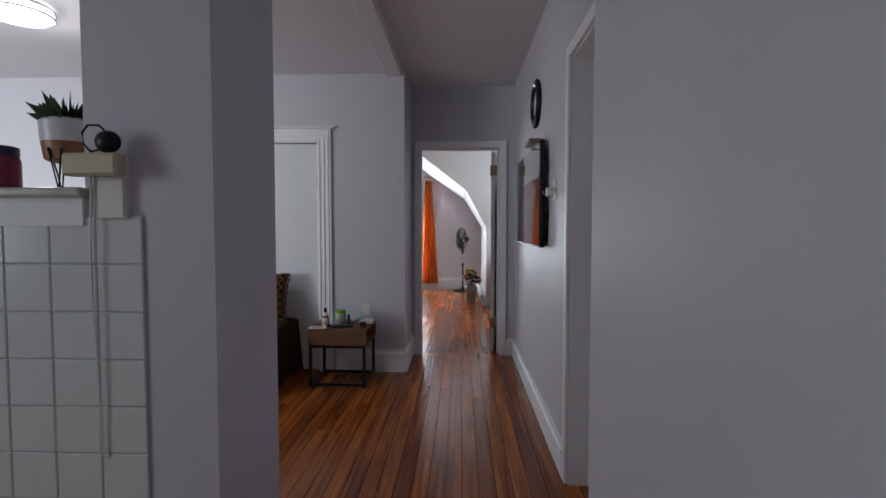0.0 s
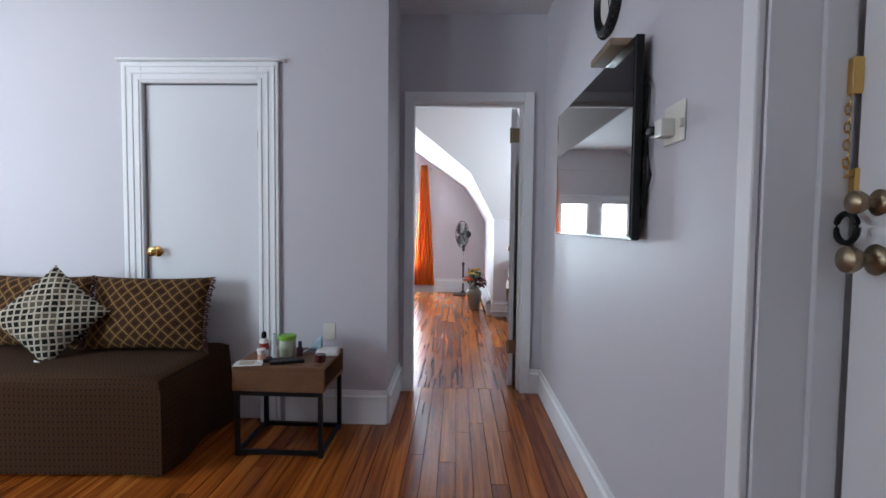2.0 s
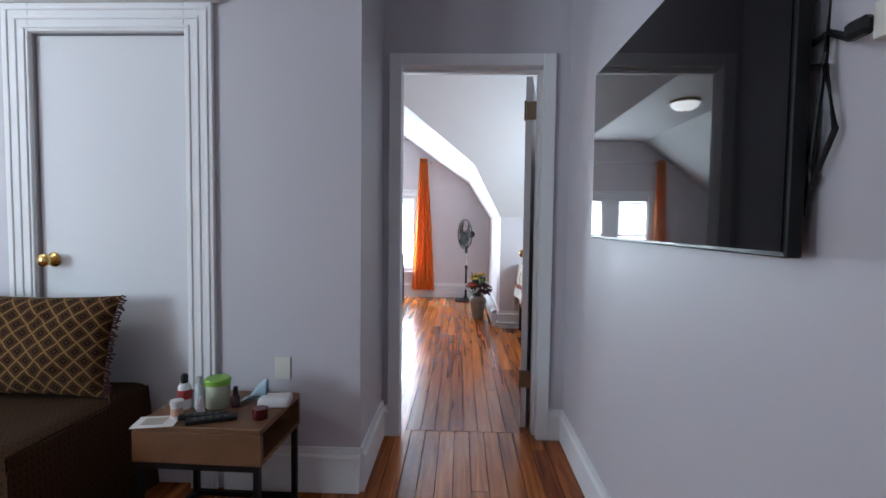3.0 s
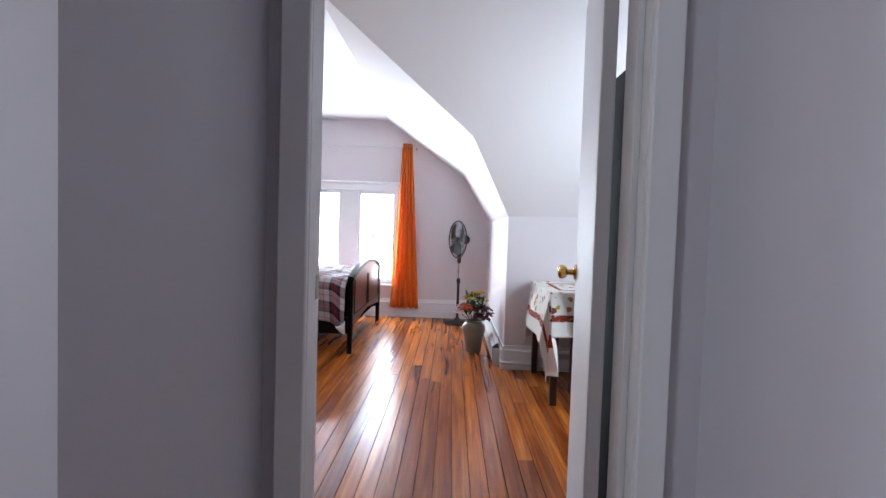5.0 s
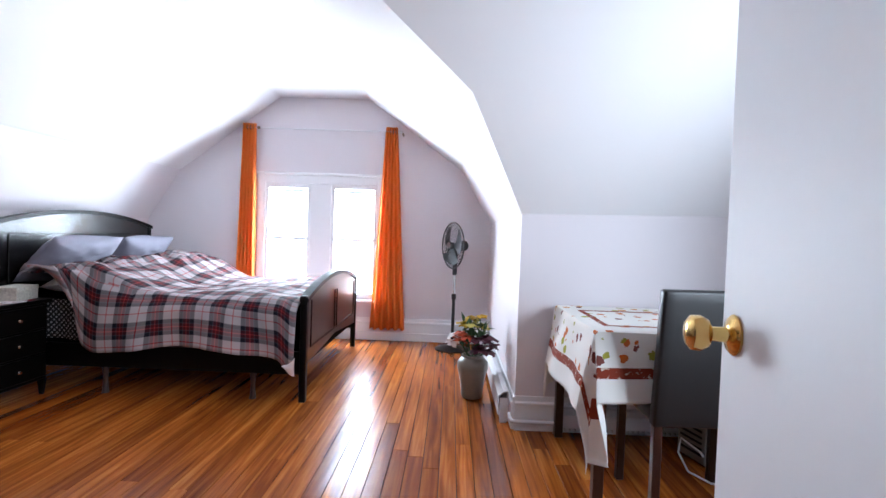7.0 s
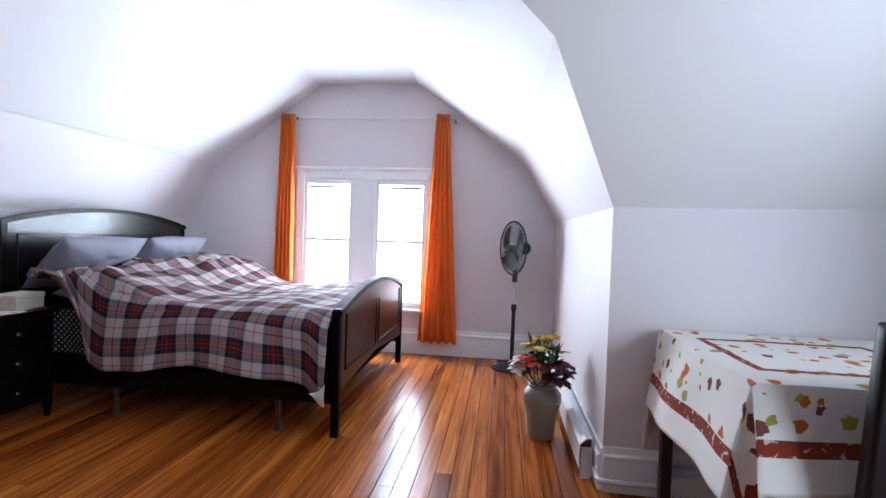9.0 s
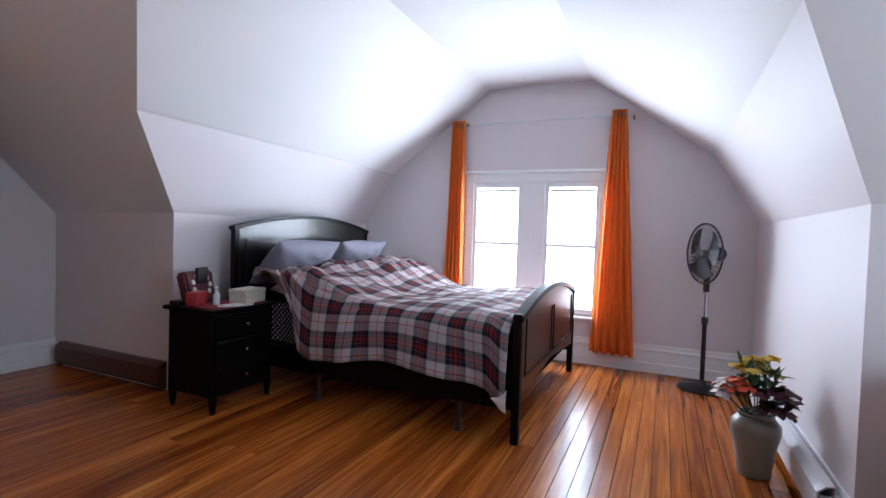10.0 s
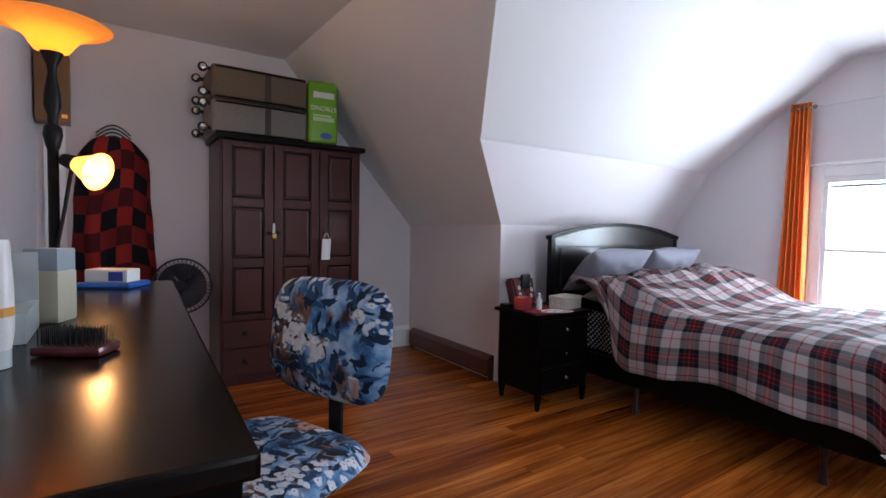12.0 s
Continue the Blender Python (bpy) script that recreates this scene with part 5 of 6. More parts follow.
def vase():
    t = thing("flower_vase", "stone-glazed ceramic vase with artificial flowers on the floor", "vase", (0.352, 6.99, 0))
    part("vase", lathe(bmesh.new(), [(0.066, 0), (0.074, 0.012), (0.075, 0.04), (0.090, 0.14), (0.108, 0.21), (0.106, 0.25), (0.085, 0.275), (0.075, 0.285), (0.080, 0.30), (0.07, 0.30), (0.062, 0.28)], 32), CERAM, t, smooth=True)
    rnd = random.Random(8)
    kinds = [("yellow_petals", (0.62, 0.38, 0.02)), ("orange_red_petals", (0.55, 0.07, 0.02)), ("white_petals", (0.75, 0.68, 0.66)), ("plum_petals", (0.07, 0.008, 0.02)), ("pale_lemon_petals", (0.60, 0.52, 0.12))]
    mats = [mat(k, c, 0.7, var=0.25, scale=40) for k, c in kinds]
    spots = [(-0.02, 0.02, 0.54, 0), (0.05, 0.04, 0.55, 0), (0.0, -0.03, 0.50, 4), (-0.07, 0.0, 0.50, 0), (-0.09, -0.02, 0.44, 1), (-0.13, 0.0, 0.42, 2), (-0.15, -0.03, 0.38, 2), (-0.05, -0.06, 0.42, 1),
             (0.02, -0.08, 0.40, 3), (0.08, -0.05, 0.42, 3), (0.12, 0.0, 0.40, 3), (0.10, -0.06, 0.33, 3), (0.03, -0.09, 0.34, 3), (0.13, 0.02, 0.34, 3), (-0.10, -0.05, 0.40, 1), (0.06, 0.06, 0.48, 4)]
    stems = bmesh.new()
    for x, y, z, k in spots:
        sweep(stems, [(x * 0.2, y * 0.2, 0.27), (x * 0.6, y * 0.6, 0.27 + (z - 0.27) * 0.6), (x, y, z)], 0.003, 5)
        fl = bmesh.new()
        size = rnd.uniform(0.045, 0.062)
        for ring, tilt, cnt in ((1.0, 70, 9), (0.75, 45, 7), (0.5, 20, 5)):
            for i in range(cnt):
                a = 360 * i / cnt + rnd.uniform(-12, 12)
                ln = size * ring * rnd.uniform(0.85, 1.15)
                vs = [fl.verts.new(p) for p in ((0, 0, 0), (ln * 0.4, -ln * 0.15, ln * 0.5), (ln * 0.28, 0.02 * ring, ln * 1.05), (-ln * 0.28, 0.02 * ring, ln * 1.05), (-ln * 0.4, -ln * 0.15, ln * 0.5))]
                fl.faces.new(vs)
                bmesh.ops.transform(fl, matrix=pose(x, y, z, rnd.uniform(-25, 25), rnd.uniform(-25, 25), a) @ pose(0, 0, 0, -tilt, 0, 0), verts=vs)
        part("flower", fl, mats[k], t, fix=False)
    part("stems", stems, LEAFM, t)
    lv = bmesh.new()
    for i in range(60):
        a, ln = rnd.uniform(0, 360), rnd.uniform(0.06, 0.10)
        z = rnd.uniform(0.33, 0.52)
        vs = [lv.verts.new(p) for p in ((0, 0, 0), (0.02, 0, ln * 0.5), (0, 0.01, ln), (-0.02, 0, ln * 0.5))]
        lv.faces.new(vs)
        bmesh.ops.transform(lv, matrix=pose(0.07 * math.cos(a), 0.06 * math.sin(a), z, 0, 0, a) @ pose(0, 0, 0, rnd.uniform(-80, -10), 0, 0), verts=vs)
    part("leaves", lv, LEAFM, t, fix=False)


vase()


def baseboard_heater(name, at, turn, ln, h, material, label, ends=True):
    t = thing(name, label, "heater", at, turn)
    part("back_plate", boxes((0, -0.006, 0.01, ln, 0, h)), material, t)
    part("front_cover", prism(bmesh.new(), [(-0.062, 0.05), (-0.056, 0.05), (-0.056, h - 0.03), (-0.03, h - 0.006), (-0.006, h), (-0.006, h + 0.004), (-0.032, h), (-0.062, h - 0.027)], "x", 0, ln), material, t)
    part("pipe", cyl(bmesh.new(), 0.011, 0.011, ln - 0.02, pose(0.01, -0.03, 0.06, 0, 90, 0), 10), BRONZE, t)
    fin = boxes((0, -0.052, 0.03, 0.0012, -0.008, 0.095))
    f0 = None
    for i in range(int(ln / 0.03)):
        if f0 is None:
            f0 = ob = part("fin", fin, CHROME, t)
        else:
            ob = new("fin", f0.data)
            ob.parent = t
        ob.location.x = 0.03 + i * 0.03
    for x in ((0.0, ln - 0.012) if ends else (0.0,)):
        part("bracket", boxes((x, -0.05, 0, x + 0.012, -0.007, h - 0.04)), material, t)


baseboard_heater("baseboard_heater", (0.552, 8.35, 0), -90, 1.82, 0.19, HEATW, "white baseboard heater with open end and sprung cover")
baseboard_heater("baseboard_heater", (-4.28, KNEE, 0), 0, 1.18, 0.19, HEATR, "reddish-brown painted baseboard heater")
baseboard_heater("baseboard_heater", (0.80, KNEE - 0.025, 0), 0, 1.1, 0.15, HEATW, "white baseboard heater with bare fins behind the table")
t = thing("heater_pipe", "white copper elbow pipe at the wall corner", "pipe", (0.56, 6.42, 0))
pb = bmesh.new()
sweep(pb, [(0.0, 0.10, 0.06), (-0.005, 0.02, 0.06), (0.0, -0.02, 0.062), (0.03, -0.035, 0.065), (0.25, -0.03, 0.062)], 0.012, 10)
part("pipe", pb, HEATW, t, smooth=True)


def dining_table():
    t = thing("dining_table", "dark wooden dining table under a printed cloth", "table", (1.19, 6.0, 0))
    part("tabletop", boxes((-0.40, -0.38, 0.715, 0.40, 0.38, 0.742), bevel=0.004), ESPRESSO, t)
    part("apron", boxes((-0.36, -0.35, 0.64, 0.36, -0.33, 0.715), (-0.36, 0.33, 0.64, 0.36, 0.35, 0.715), (-0.38, -0.33, 0.64, -0.36, 0.33, 0.715), (0.36, -0.33, 0.64, 0.38, 0.33, 0.715)), ESPRESSO, t)
    for x in (-0.37, 0.37):
        for y in (-0.385, 0.35):
            part("leg", boxes((x - 0.022, y - 0.01, 0, x + 0.022, y + 0.034, 0.715), bevel=0.003), ESPRESSO, t)


dining_table()


def tablecloth():
    t = thing("tablecloth", "white tablecloth with rust border and autumn leaf print", "tablecloth", (1.19, 6.0, 0))
    hx, hy, z0 = 0.41, 0.39, 0.748
    W, H = 1.44, 1.32

    def fn(s, v):
        a, b = (s - 0.5) * W - 0.03, (v - 0.5) * H - 0.02
        ox, oy = max(0, abs(a) - hx), max(0, abs(b) - hy)
        sx, sy = (1 if a > 0 else -1), (1 if b > 0 else -1)
        x, y = max(-hx, min(hx, a)), max(-hy, min(hy, b))
        drop = max(ox, oy) + (0.92 if a < 0 else 0.1) * min(ox, oy)
        flare = 0.16
        x += sx * (flare * ox + 0.012 * math.sin(13 * b) * smooth_step(0, 0.2, ox)) - sx * 0.26 * min(ox, oy)
        y += sy * (flare * oy + 0.014 * math.sin(12 * a) * smooth_step(0, 0.2, oy)) - sy * 0.02 * min(ox, oy)
        if ox > 0 and oy > 0:
            k = min(ox, oy)
            x += sx * 0.16 * k * (1 if ox > oy else -0.4)
            y += sy * 0.18 * k * (1 if oy > ox else -0.3)
        return x, y, z0 - drop * 0.97 + 0.003 * noise.noise((a * 5, b * 5, 2))

    def edge(s, v):
        return min(min(s, 1 - s) * W, min(v, 1 - v) * H)
    solid(part("cloth", sheet(fn, 96, 96, lambda s, v: (s * W, v * H), edge=edge), CLOTH, t, smooth=True, fix=True), 0.002, 0)


tablecloth()


def dining_chair():
    t = thing("dining_chair", "black leatherette dining chair pushed under the table", "chair", (1.222, 5.53, 0))
    w = 0.237
    bm = bmesh.new()

    def back(s, v):
        x = -w + 2 * w * s
        return x, -0.045 - 0.05 * v + 0.012 * math.cos(3.14 * (s - 0.5)), 0.40 + 0.545 * v
    b = part("backrest", sheet(back, 10, 12), LEATHER, t, smooth=True)
    solid(b, 0.045, 1)
    bv = b.modifiers.new("soft", "BEVEL")
    bv.width, bv.segments = 0.012, 3
    part("seat", boxes((-w, -0.01, 0.41, w, 0.40, 0.47), bevel=0.02, seg=3), LEATHER, t, smooth=True)
    for x in (-w + 0.022, w - 0.022):
        part("leg", boxes((x - 0.017, -0.042, 0, x + 0.017, -0.008, 0.42), bevel=0.003), ESPRESSO, t)
        part("leg", boxes((x - 0.017, 0.345, 0, x + 0.017, 0.38, 0.41), bevel=0.003), ESPRESSO, t)


dining_chair()
t = thing("dehumidifier", "beige box appliance with grille under the table", "appliance", (1.56, 6.15, 0), 15)
part("case", boxes((-0.11, -0.10, 0.01, 0.12, 0.10, 0.34), bevel=0.012, seg=2), mat("taupe_appliance_plastic", (0.22, 0.20, 0.18), 0.5), t)
part("power_cord", sweep(bmesh.new(), [(-0.10, -0.08, 0.05), (-0.16, -0.12, 0.10), (-0.24, -0.08, 0.16), (-0.27, -0.10, 0.10), (-0.26, -0.16, 0.03), (-0.20, -0.24, 0.006), (-0.08, -0.30, 0.006), (0.08, -0.28, 0.006)], 0.005, 7), WPL, t, "white power cord on the floor", smooth=True)
for i in range(8):
    part("grille_bar", boxes((-0.113, -0.075, 0.05 + i * 0.03, -0.11, 0.075, 0.062 + i * 0.03)), BLACKP, t)
part("foot", boxes((-0.09, -0.08, 0, 0.1, 0.08, 0.01)), BLACKP, t)
t = thing("tall_cabinet", "tall dark cabinet standing behind the open door", "cabinet", (0.98, 3.97, 0))
part("body", boxes((-0.31, -0.255, 0.04, 0.25, 0.24, 1.68), bevel=0.004), BLACKW, t)
part("cabinet_door", boxes((-0.20, 0.24, 0.08, 0.23, 0.256, 1.64), bevel=0.004), BLACKW, t)
part("plinth", boxes((-0.20, -0.22, 0, 0.23, 0.22, 0.04)), BLACKW, t)


def wardrobe():
    t = thing("wardrobe", "dark mahogany three-door wardrobe with raised panels and drawers", "wardrobe", (-4.15, 5.18, 0))
    x1, y0, y1, h = 0.225, -0.535, 0.515, 1.77
    part("body", boxes((-0.245, y0, 0.05, x1 - 0.022, y1, h - 0.02), bevel=0.003), MAHOG, t)
    part("cornice", boxes((-0.245, y0 - 0.025, h - 0.02, x1 + 0.03, y1 + 0.025, h + 0.018), bevel=0.008, seg=2), BLACKW, t)
    part("plinth", boxes((-0.24, y0 + 0.01, 0, x1 - 0.03, y1 - 0.01, 0.05)), MAHOG, t)
    cuts = [y0 + 0.01, -0.175, 0.17, y1 - 0.01]
    for i in range(3):
        a, b = cuts[i] + 0.004, cuts[i + 1] - 0.004
        z0, z1 = 0.48, h - 0.035
        d = part("door", boxes((x1 - 0.022, a, z0, x1 - 0.010, b, z1), bevel=0.002), MAHOG, t)
        zs = [z0, z0 + 0.405, z0 + 0.835, z1]
        for ya, yb in ((a, a + 0.062), (b - 0.062, b)):
            part("stile", boxes((x1 - 0.010, ya, z0, x1 + 0.005, yb, z1), bevel=0.004, seg=2), MAHOG, d)
        for k, z in enumerate(zs):
            lo, hi = max(z0, z - 0.032), min(z1, z + 0.032)
            part("rail", boxes((x1 - 0.010, a + 0.062, lo, x1 + 0.004, b - 0.062, hi), bevel=0.004, seg=2), MAHOG, d)
        for k in range(3):
            fr = bmesh.new()
            A, B, C, D = a + 0.062, b - 0.062, max(z0, zs[k]) + 0.032, zs[k + 1] - 0.032
            for q in ((A, C, B, C + 0.011), (A, D - 0.011, B, D), (A, C + 0.011, A + 0.011, D - 0.011), (B - 0.011, C + 0.011, B, D - 0.011)):
                box(fr, x1 - 0.010, q[0], q[1], x1 - 0.004, q[2], q[3], 0.002)
            part("moulding", fr, BLACKW, d, "near-black inner moulding")
            part("raised_panel", boxes((x1 - 0.010, A + 0.018, C + 0.018, x1 + 0.002, B - 0.018, D - 0.018), bevel=0.009, seg=2), MAHOG, d)
        side = {0: b - 0.03, 1: a + 0.03, 2: a + 0.03}[i]
        part("knob", lathe(bmesh.new(), [(0.007, 0), (0.006, 0.012), (0.015, 0.02), (0.012, 0.03)], 14, pose(x1 + 0.005, side, 1.10, 0, 90, 0)), BLACKM, d, smooth=True)
    for z in (0.075, 0.275):
        d = part("drawer", boxes((x1 - 0.022, y0 + 0.014, z, x1, y1 - 0.014, z + 0.19), bevel=0.004), MAHOG, t)
        for y in (y0 + 0.16, y1 - 0.16):
            part("knob", lathe(bmesh.new(), [(0.008, 0), (0.007, 0.012), (0.018, 0.02), (0.014, 0.032)], 14, pose(x1, y, z + 0.1, 0, 90, 0)), BLACKM, d, smooth=True)
    part("padlock", boxes((x1 + 0.012, -0.19, 1.06, x1 + 0.03, -0.155, 1.10), bevel=0.004), BRASS, t, "brass padlock on the door hasp")
    part("hasp", boxes((x1, -0.185, 1.10, x1 + 0.012, -0.165, 1.17)), CHROME, t)


wardrobe()
t = thing("face_mask", "white face mask hanging from a wardrobe knob", "mask", (-3.885, 5.385, 0))
mk = bmesh.new()
part("cloth", sheet(lambda s, v: (0.022 + 0.012 * math.sin(3.14 * s), -0.035 + 0.07 * s + 0.008 * (v - 0.5), 0.90 + 0.16 * v), 8, 8), WHITEC, t, smooth=True)
sweep(mk, [(0.02, -0.025, 1.05), (0.025, -0.005, 1.105), (0.025, 0.005, 1.105), (0.02, 0.03, 1.05)], 0.0015, 5)
part("ear_loop", mk, WHITEC, t)


def suitcase(z, material, label):
    t = thing("suitcase", label, "suitcase", (-4.16, 4.93, z), 0, "suitcases")
    body = boxes((-0.21, -0.335, 0.0, 0.215, 0.33, 0.235), bevel=0.03, seg=3)
    part("shell", body, material, t, smooth=True)
    for zz in (0.012, 0.215):
        pb = bmesh.new()
        sweep(pb, [(0.21, -0.31, zz), (0.222, -0.2, zz), (0.222, 0.2, zz), (0.21, 0.31, zz)], 0.008, 6)
        part("piping", pb, BLACKP, t, smooth=True)
    part("strap", boxes((0.215, 0.02, 0.01, 0.222, 0.06, 0.225), bevel=0.002), mat("strap_webbing", (0.06, 0.05, 0.04), 0.8) if z < 1.9 else bpy.data.materials["strap_webbing"], t)
    for zz in (0.035, 0.20):
        for x in (-0.16, 0.16):
            w = part("caster", lathe(bmesh.new(), [(0.012, -0.014), (0.03, -0.012), (0.033, 0), (0.03, 0.012), (0.012, 0.014)], 18, pose(x + 0.02, -0.385, zz, 0, 90, 0)), BLACKP, t, smooth=True)
            part("rim", lathe(bmesh.new(), [(0.024, 0.0), (0.022, 0.004), (0.008, 0.008)], 5, pose(x + 0.034, -0.385, zz, 0, 90, 0)), CHROME, w, "chrome star rim")
            part("fork", boxes((x, -0.375, zz - 0.012, x + 0.012, -0.33, zz + 0.012)), BLACKP, t)


suitcase(1.788, TWEEDG, "grey woven suitcase with casters lying on the wardrobe")
suitcase(2.026, TWEED, "brown woven suitcase with casters stacked on another")
t = thing("paper_towel_pack", "green plastic-wrapped paper towel pack on the wardrobe", "package", (-4.03, 5.385, 1.788), -4)
part("wrap", boxes((-0.11, -0.115, 0, 0.11, 0.115, 0.475), bevel=0.035, seg=3), GREENP, t, smooth=True)
part("print", boxes((0.1105, -0.08, 0.345, 0.112, 0.08, 0.39)), PAPER, t, "white printed band")
words = bpy.data.curves.new("print", "FONT")
words.body, words.size, words.extrude, words.align_x = "STRONG", 0.05, 0.0006, "CENTER"
tmp = bpy.data.objects.new("tmp", words)
ob = new("print", bpy.data.meshes.new_from_object(tmp))
bpy.data.objects.remove(tmp)
ob.data.materials.append(PAPER)
ob.parent = t
ob["label"] = "white lettering upside down on the wrap"
ob.matrix_basis = pose(0.1115, 0, 0.285, 0, 0, 90) @ pose(0, 0, 0, 90, 0, 0) @ pose(0, 0, 0, 0, 0, 180)
part("print", boxes((0.1105, -0.08, 0.17, 0.112, 0.08, 0.20)), mat("pale_green_print", (0.45, 0.6, 0.3), 0.4), t, "pale green lettering bars")
part("print", boxes((0.1105, -0.08, 0.205, 0.112, 0.06, 0.22)), bpy.data.materials["pale_green_print"], t, "pale green lettering bars")
part("print", lathe(bmesh.new(), [(0.045, 0), (0.045, 0.0015)], 20, pose(0.1105, 0.02, 0.06, 0, 90, 0) @ Matrix.Diagonal((0.55, 1, 1, 1))), mat("blue_print", (0.03, 0.06, 0.30), 0.4), t, "blue oval patch")


DESKTOP = mat("glossy_black_brown_veneer", (0.005, 0.0026, 0.0022), 0.2, var=0.3, scale=4, fine=60, bump=0.02, spec=0.22)


def desk():
    t = thing("desk", "glossy dark brown wooden desk", "desk", (-1.71, 3.95, 0), -2.4)
    part("desktop", boxes((-0.905, -0.25, 0.89, 0.905, 0.25, 0.92), bevel=0.006, seg=2), DESKTOP, t)
    for x in (-0.88, 0.85):
        part("side_panel", boxes((x, -0.24, 0, x + 0.03, 0.235, 0.89), bevel=0.002), BLACKW, t)
    part("back_panel", boxes((-0.85, -0.24, 0.25, 0.85, -0.225, 0.89)), BLACKW, t)
    part("apron", boxes((-0.85, 0.20, 0.78, 0.85, 0.23, 0.89), bevel=0.002), BLACKW, t)


desk()


def office_chair():
    t = thing("office_chair", "swivel chair in blue floral stretch covers", "chair", (-1.745, 4.43, 0), -155.6)
    def cushion(w, d, th, nx=20, ny=20, power=4):
        bm = None
        for sign in (1, -1):
            def fn(s, v):
                a, b = 2 * s - 1, 2 * v - 1
                k = (abs(a) ** power + abs(b) ** power) ** (1 / power)
                m_ = max(abs(a), abs(b)) or 1
                q = m_ / (k or 1)
                dome = max(0, 1 - m_ ** 6) ** 0.5
                return a * q * w / 2, b * q * d / 2, sign * th / 2 * dome
            g = sheet(fn, nx, ny, lambda s, v: (s * w + 3.1 * sign, v * d))
            if bm is None:
                bm = g
            else:
                tmp = bpy.data.meshes.new("tmp")
                g.to_mesh(tmp)
                g.free()
                bm.from_mesh(tmp)
                bpy.data.meshes.remove(tmp)
        bmesh.ops.remove_doubles(bm, verts=bm.verts[:], dist=0.0005)
        return bm
    s = cushion(0.56, 0.54, 0.09)
    bmesh.ops.transform(s, matrix=pose(0, 0.06, 0.46), verts=s.verts[:])
    part("seat", s, FLORAL, t, smooth=True)
    b = cushion(0.545, 0.40, 0.09)
    bmesh.ops.transform(b, matrix=pose(0, -0.22, 0.785, 96, 0, 0), verts=b.verts[:])
    part("backrest", b, FLORAL, t, smooth=True)
    part("back_bracket", boxes((-0.03, -0.27, 0.40, 0.03, -0.255, 0.70), (-0.03, -0.255, 0.38, 0.03, 0.0, 0.40), bevel=0.003), BLACKM, t)
    part("gas_lift", cyl(bmesh.new(), 0.028, 0.025, 0.30, pose(0, 0, 0.10), 14), BLACKM, t)
    for i in range(5):
        a = 72 * i + 20
        bm = boxes((0.0, -0.02, 0.075, 0.27, 0.02, 0.105), bevel=0.006)
        bmesh.ops.transform(bm, matrix=pose(0, 0, 0, 0, 0, a), verts=bm.verts[:])
        leg = part("base_arm", bm, BLACKP, t)
        part("caster", lathe(bmesh.new(), [(0.02, -0.02), (0.035, -0.015), (0.038, 0), (0.035, 0.015), (0.02, 0.02)], 14, pose(0.26 * math.cos(radians(a)), 0.26 * math.sin(radians(a)), 0.038, 90, 0, a)), BLACKP, leg)


office_chair()


LAMP = (-2.943, 3.822)


def torch_lamp():
    t = thing("torchiere_lamp", "lit bronze torchiere with amber glass bowl and reading arm", "lamp", (*LAMP, 0))
    part("base", lathe(bmesh.new(), [(0.135, 0), (0.135, 0.016), (0.08, 0.03), (0.027, 0.068)], 28), BLACKM, t, smooth=True)
    part("pole", lathe(bmesh.new(), [(0.020, 0.05), (0.020, 1.465), (0.024, 1.472), (0.036, 1.526), (0.032, 1.56), (0.019, 1.573), (0.019, 1.607), (0.032, 1.648), (0.030, 1.70), (0.016, 1.783), (0.019, 1.817), (0.034, 1.85), (0.042, 1.872)], 20), BLACKM, t, smooth=True)
    part("bowl", lathe(bmesh.new(), [(0.040, 1.872), (0.062, 1.880), (0.075, 1.900), (0.100, 1.935), (0.150, 1.965), (0.205, 1.982), (0.220, 1.992), (0.214, 1.996), (0.150, 1.975), (0.094, 1.942), (0.066, 1.905), (0.05, 1.886)], 40), AMBER, t, "glowing amber alabaster glass bowl", smooth=True)
    part("arm", sweep(bmesh.new(), [(0.012, 0.012, 1.06), (0.025, 0.04, 1.22), (0.038, 0.058, 1.34), (0.045, 0.068, 1.405)], 0.008, 8), BLACKM, t, smooth=True)
    m = Matrix.Translation((0.047, 0.071, 1.41)) @ Vector((0.60, 0.72, -0.30)).to_track_quat("Z", "Y").to_matrix().to_4x4()
    part("socket", lathe(bmesh.new(), [(0.010, -0.055), (0.027, -0.045), (0.035, 0.012), (0.030, 0.02)], 18, m), BLACKM, t, smooth=True)
    part("shade", lathe(bmesh.new(), [(0.030, 0.012), (0.044, 0.045), (0.068, 0.100), (0.082, 0.122), (0.077, 0.120), (0.063, 0.098), (0.040, 0.047), (0.026, 0.02)], 28, m), AMBER2, t, "glowing amber bell shade", smooth=True)
    part("bulb", lathe(bmesh.new(), [(0.010, 0.022), (0.014, 0.04), (0.026, 0.066), (0.026, 0.084), (0.016, 0.098), (0.004, 0.102)], 16, m), BULB, t, "lit frosted bulb", smooth=True)
    return m


lamp_turn = torch_lamp()
glow("torchiere_light", (*LAMP, 1.955), 8, (1.0, 0.62, 0.28), 0.03)
glow("reading_light", Vector((*LAMP, 0)) + lamp_turn @ Vector((0, 0, 0.12)), 4, (1.0, 0.62, 0.28), 0.03)

